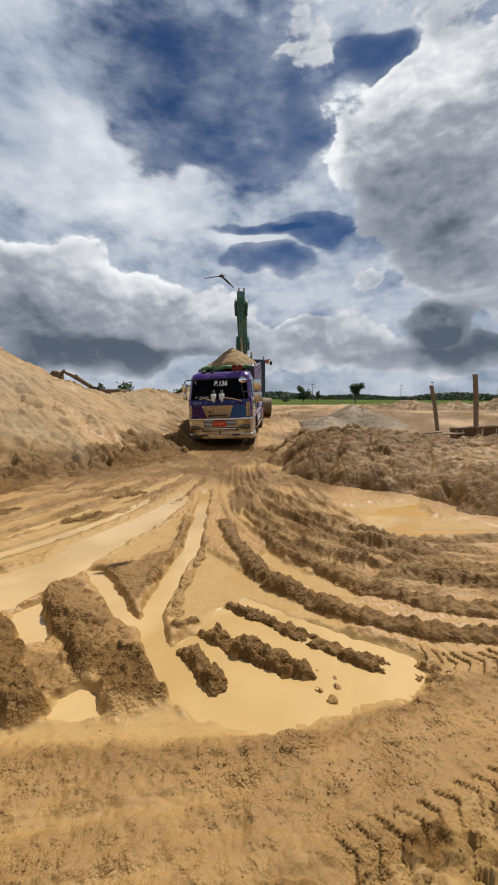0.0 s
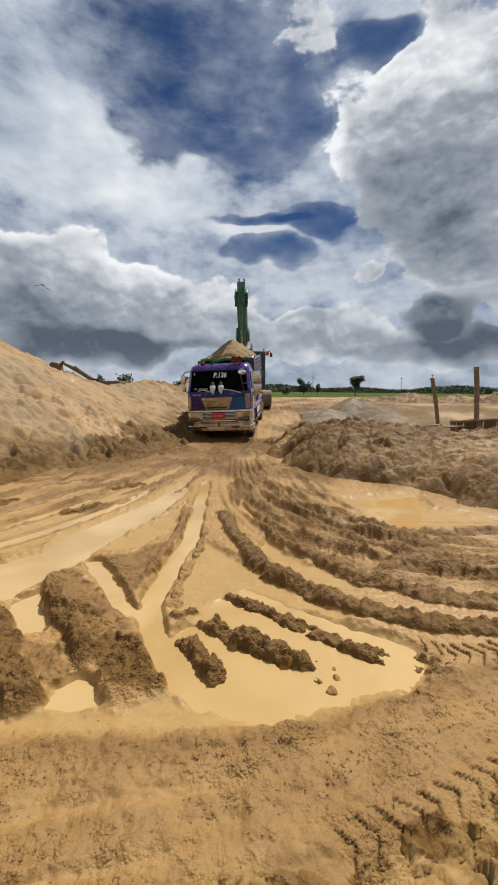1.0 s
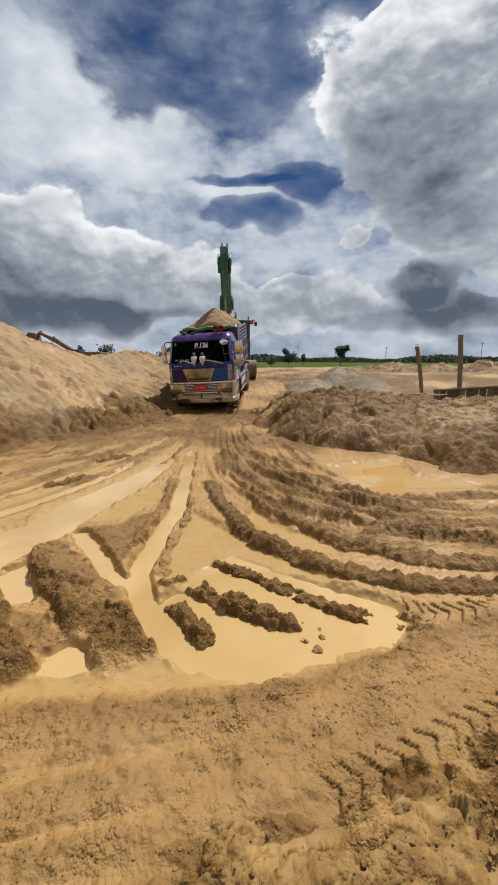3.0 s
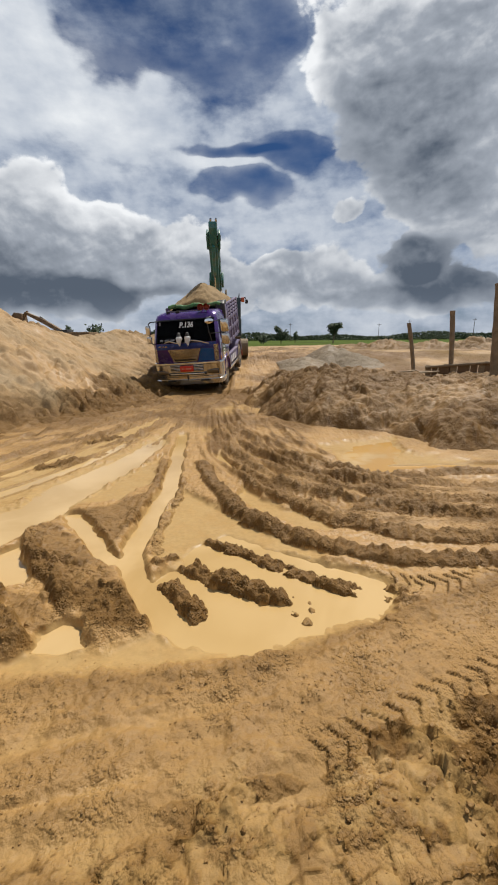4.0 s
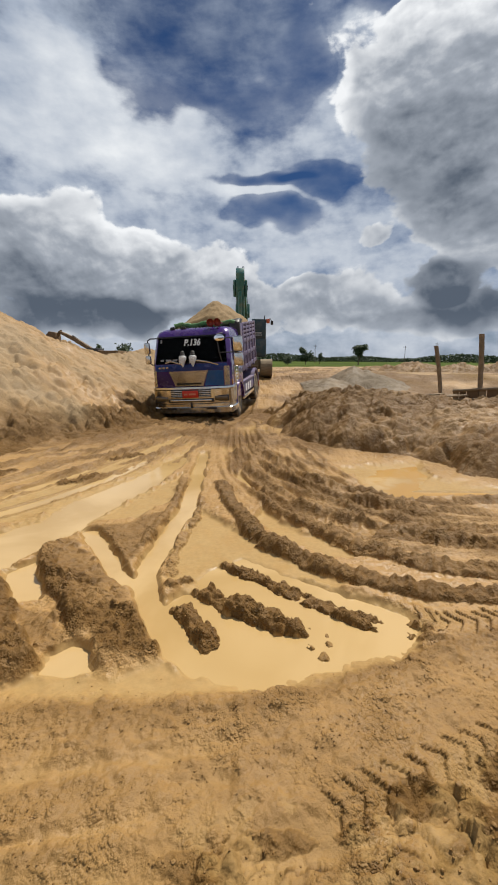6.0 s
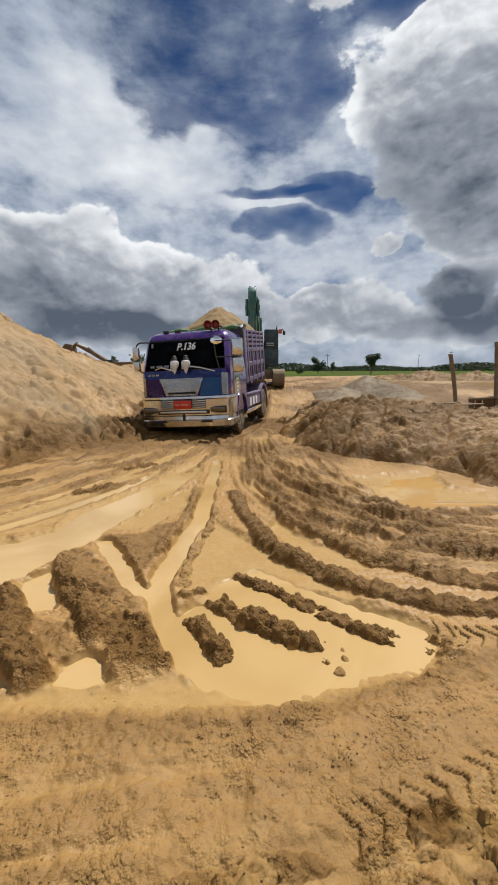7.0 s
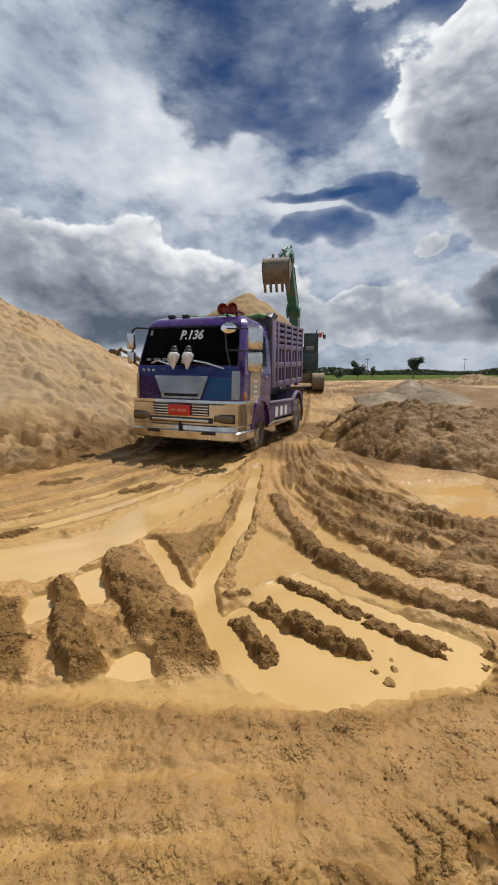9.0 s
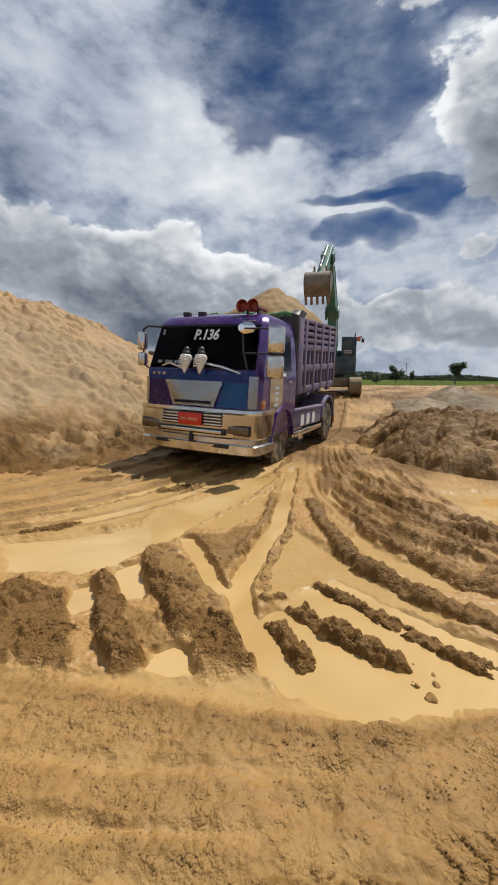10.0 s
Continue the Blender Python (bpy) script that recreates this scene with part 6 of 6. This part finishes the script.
def build_far_wood():
    rnd = random.Random(8)
    bm = bmesh.new()
    for k in range(17000):
        a = radians(rnd.uniform(-65, 65))
        d = rnd.uniform(255, 300)
        swell = 1.0 + 0.5 * math.sin(a * 23) * math.sin(a * 9 + 1)
        c = Vector((d * math.sin(a), d * math.cos(a), rnd.uniform(0.0, 3.3) * max(0.55, swell)))
        u = Vector((rnd.gauss(0, 1), rnd.gauss(0, 1), rnd.gauss(0, 1))).normalized()
        v = u.orthogonal().normalized()
        w = u.cross(v)
        s = rnd.uniform(0.35, 0.85)
        p = [bm.verts.new(c + e * s) for e in (u * 1.4, v, -u * 1.4, -v, w * 0.8, -w * 0.8)]
        for i in range(4):
            bm.faces.new((p[i], p[(i + 1) % 4], p[4]))
            bm.faces.new((p[(i + 1) % 4], p[i], p[5]))
    ob = new("far_wood", finish("far_wood", bm, LEAF, 0))
    tagged(ob, "distant low dark green wood along the horizon", "wood", kind="stuff")


build_far_wood()
for az, d, h in ((8.9, 190, 8), (24.2, 200, 9), (31.5, 200, 9), (20.5, 210, 8)):
    x, y = d * math.sin(radians(az)), d * math.cos(radians(az))
    ob = thing("utility_pole", rod((0, 0, -0.3), (0, 0, h), 0.13, 8, None, 0.09), BARK, "thin grey utility pole far across the field", "pole", "poles across the field", pose(x, y, 0))
    part("cross_arm", box(-0.9, 0.9, -0.06, 0.06, h - 0.7, h - 0.55), BARK, ob)


def build_far_digger():
    """A second machine, mostly hidden by the sand bank."""
    ex = base("far_excavator", "rusty yellow excavator half hidden behind the sand bank", "excavator", m=pose(-17.0, 38.5, 0.3, 0, 0, 0))
    for x in (2.6, 4.8):
        part("track", prism([(-1.6, 0), (1.6, 0), (2.0, 0.4), (1.6, 0.8), (-1.6, 0.8), (-2.0, 0.4)], x - 0.3, x + 0.3, "x", 0.05), TRACKM, ex)
    part("house", box(2.3, 5.1, -1.2, 1.8, 0.9, 2.0, 0.08), YELLOW, ex)
    part("cab", box(2.3, 3.3, -1.3, 0.2, 1.0, 2.2, 0.06), BLACK, ex)
    part("boom", prism([(2.6, 1.7), (2.4, 2.2), (0.9, 3.15), (-0.5, 3.75), (-0.55, 3.55), (0.8, 2.8)], -0.25, 0.25, "y", 0.02), YELLOW, ex)
    part("stick", prism([(-0.4, 3.85), (-0.65, 3.7), (-1.6, 2.2), (-1.4, 2.1)], -0.2, 0.2, "y", 0.02), YELLOW, ex)
    part("boom_ram", rod((2.4, 0, 2.0), (0.6, 0, 3.35), 0.08), BLACK, ex)
    part("bucket", prism([(-0.75, 3.6), (-1.35, 3.7), (-1.7, 3.3), (-1.6, 2.7), (-1.1, 2.55), (-0.7, 2.8)], -0.55, 0.55, "y", 0.05), RUST, ex)


build_far_digger()


def build_clods():
    """Loose crumbs and clods over the broken ground."""
    rnd = random.Random(12)
    ico = bmesh.new()
    bmesh.ops.create_icosphere(ico, subdivisions=2, radius=1.0)
    base_v = np.array([v.co[:] for v in ico.verts])
    base_f = np.array([[v.index for v in f.verts] for f in ico.faces])
    ico.free()
    spots = []
    X, Y, C = GROUND.X, GROUND.Y, GROUND.churn
    ok = np.argwhere((C > 0.55) & (Y > 0.8) & (Y < 7.5) & (np.abs(X) < 4.5) & (GROUND.Z > 0.02))
    pick = np.random.RandomState(5).choice(len(ok), 2200, replace=False)
    for i, j in ok[pick]:
        spots.append((X[i, j], Y[i, j], GROUND.Z[i, j], rnd.uniform(0.002, 0.006) * (2.0 if rnd.random() < 0.04 else 1)))
    ok = np.argwhere((Y > 0.8) & (Y < 1.9) & (np.abs(X) < 2.5))
    pick = np.random.RandomState(6).choice(len(ok), 700, replace=False)
    for i, j in ok[pick]:
        spots.append((X[i, j], Y[i, j], GROUND.Z[i, j], rnd.uniform(0.002, 0.005)))
    for k in range(110):
        x, y = rnd.gauss(1.15, 0.38), rnd.gauss(1.38, 0.2)
        if y < 0.85 + 0.5 * x and y > 0.75:
            spots.append((x, y, ground_z(x, y), rnd.uniform(0.003, 0.012)))
    for k in range(60):
        x, y = rnd.uniform(-0.6, 1.4), rnd.gauss(0.98, 0.1)
        spots.append((x, y, ground_z(x, y), rnd.uniform(0.003, 0.009)))
    rows = (([(-1.2, 1.42), (-0.75, 1.48), (-0.2, 1.57), (0.3, 1.66)], 300, 0.03), ([(-0.9, 1.17), (-0.4, 1.27), (0.1, 1.38), (0.5, 1.50)], 300, 0.035), ([(0.4, 1.52), (0.9, 1.70), (1.5, 1.95)], 260, 0.05),
            ([(-2.2, 1.15), (-1.5, 1.22), (-0.9, 1.30)], 240, 0.04), ([(-1.9, 0.95), (-1.2, 1.0), (-0.6, 1.08)], 240, 0.05))
    for pts, count, spread in rows:
        line = bent(pts)
        for k in range(count):
            x, y = line[rnd.randrange(len(line))]
            x, y = x + rnd.uniform(-0.1, 0.1), y + rnd.gauss(0, spread)
            spots.append((x, y, ground_z(x, y), rnd.uniform(0.0015, 0.0042)))
    vs, fs = [], []
    for k, (x, y, z, s) in enumerate(spots):
        jit = 1 + 0.2 * np.random.RandomState(k).randn(len(base_v), 1)
        sc = np.array([rnd.uniform(0.8, 1.5), rnd.uniform(0.8, 1.5), rnd.uniform(0.45, 0.85)]) * s
        vs.append(base_v * jit * sc + (x, y, z - s * 0.15))
        fs.append(base_f + k * len(base_v))
    v, f = np.concatenate(vs), np.concatenate(fs)
    me = bpy.data.meshes.new("mud_crumbs")
    me.from_pydata(v.tolist(), [], f.tolist())
    me.materials.append(SOIL)
    at = me.attributes.new("churn", "FLOAT", "POINT")
    at.data.foreach_set("value", np.full(len(v), 0.5, np.float32))
    me.shade_smooth()
    tagged(new("mud_crumbs", me), "loose crumbs and small clods of brown mud", "clods", kind="stuff")


build_clods()


def build_bird():
    bird = base("swallow", "small dark bird in flight with spread wings", "bird")
    part("body", lathe([(0.004, -0.09), (0.014, -0.06), (0.02, 0.0), (0.014, 0.05), (0.012, 0.065), (0.003, 0.085)], 10, pose(0, 0, 0, -90, 0, 0)), FEATHER, bird)
    part("tail", prism([(0.0, -0.06), (0.018, -0.15), (0.0, -0.12), (-0.018, -0.15)], -0.002, 0.002, "z"), FEATHER, bird)
    wings = []
    for s in (-1, 1):
        bm = prism([(0.0, 0.035), (s * 0.10, 0.05), (s * 0.21, 0.015), (s * 0.12, -0.02), (0.0, -0.03)], -0.004, 0.004, "z")
        wings.append(part("wing", bm, FEATHER, bird))
    return bird, wings


BIRD, WINGS = build_bird()


def along_sky(az, el, d):
    a, e = radians(az), radians(el)
    return (d * math.sin(a) * math.cos(e), d * math.cos(a) * math.cos(e), 1.68 + d * math.sin(e))


def motions():
    rows = [(r[0], pose(*r[1:])) for r in LORRY_ROWS]
    walk(LORRY, rows)
    ts = [r[0] for r in LORRY_ROWS]
    far = np.concatenate([[0], np.cumsum([math.hypot(b[1] - a[1], b[2] - a[2]) for a, b in zip(LORRY_ROWS, LORRY_ROWS[1:])])])
    for w in WHEELS:
        at = w.matrix_basis.translation.copy()
        walk(w, [(0.25 * k, Matrix.Translation(at) @ Matrix.Rotation(float(np.interp(0.25 * k, ts, far)) / 0.5, 4, "X")) for k in range(41)])
    for i, ob in enumerate((BOOM, STICK, BUCKET)):
        walk(ob, [(0.25 * k, dig_pose(0.25 * k)[i]) for k in range(41)])
    flight = [(0, -4.0, 16.2, 5.2), (0.3, -13.4, 15.4, 7.0), (0.5, -17.6, 14.1, 8.6), (1.0, -26.4, 12.2, 11.5), (1.6, -38, 10.5, 16), (3.0, -75, 9, 40), (10, -120, 12, 160)]
    walk(BIRD, [(t, pose(*along_sky(a, e, d), 14, 10, 24)) for t, a, e, d in flight])
    for k, w in enumerate(WINGS):
        s = -1 if k == 0 else 1
        walk(w, [(0.125 * i, Matrix.Rotation(radians(-s * (6 + (26 if i % 2 else -30)) if i < 24 else -s * 8), 4, "Y")) for i in range(0, 26)] + [(10.0, Matrix.Rotation(radians(-s * 8), 4, "Y"))])


motions()
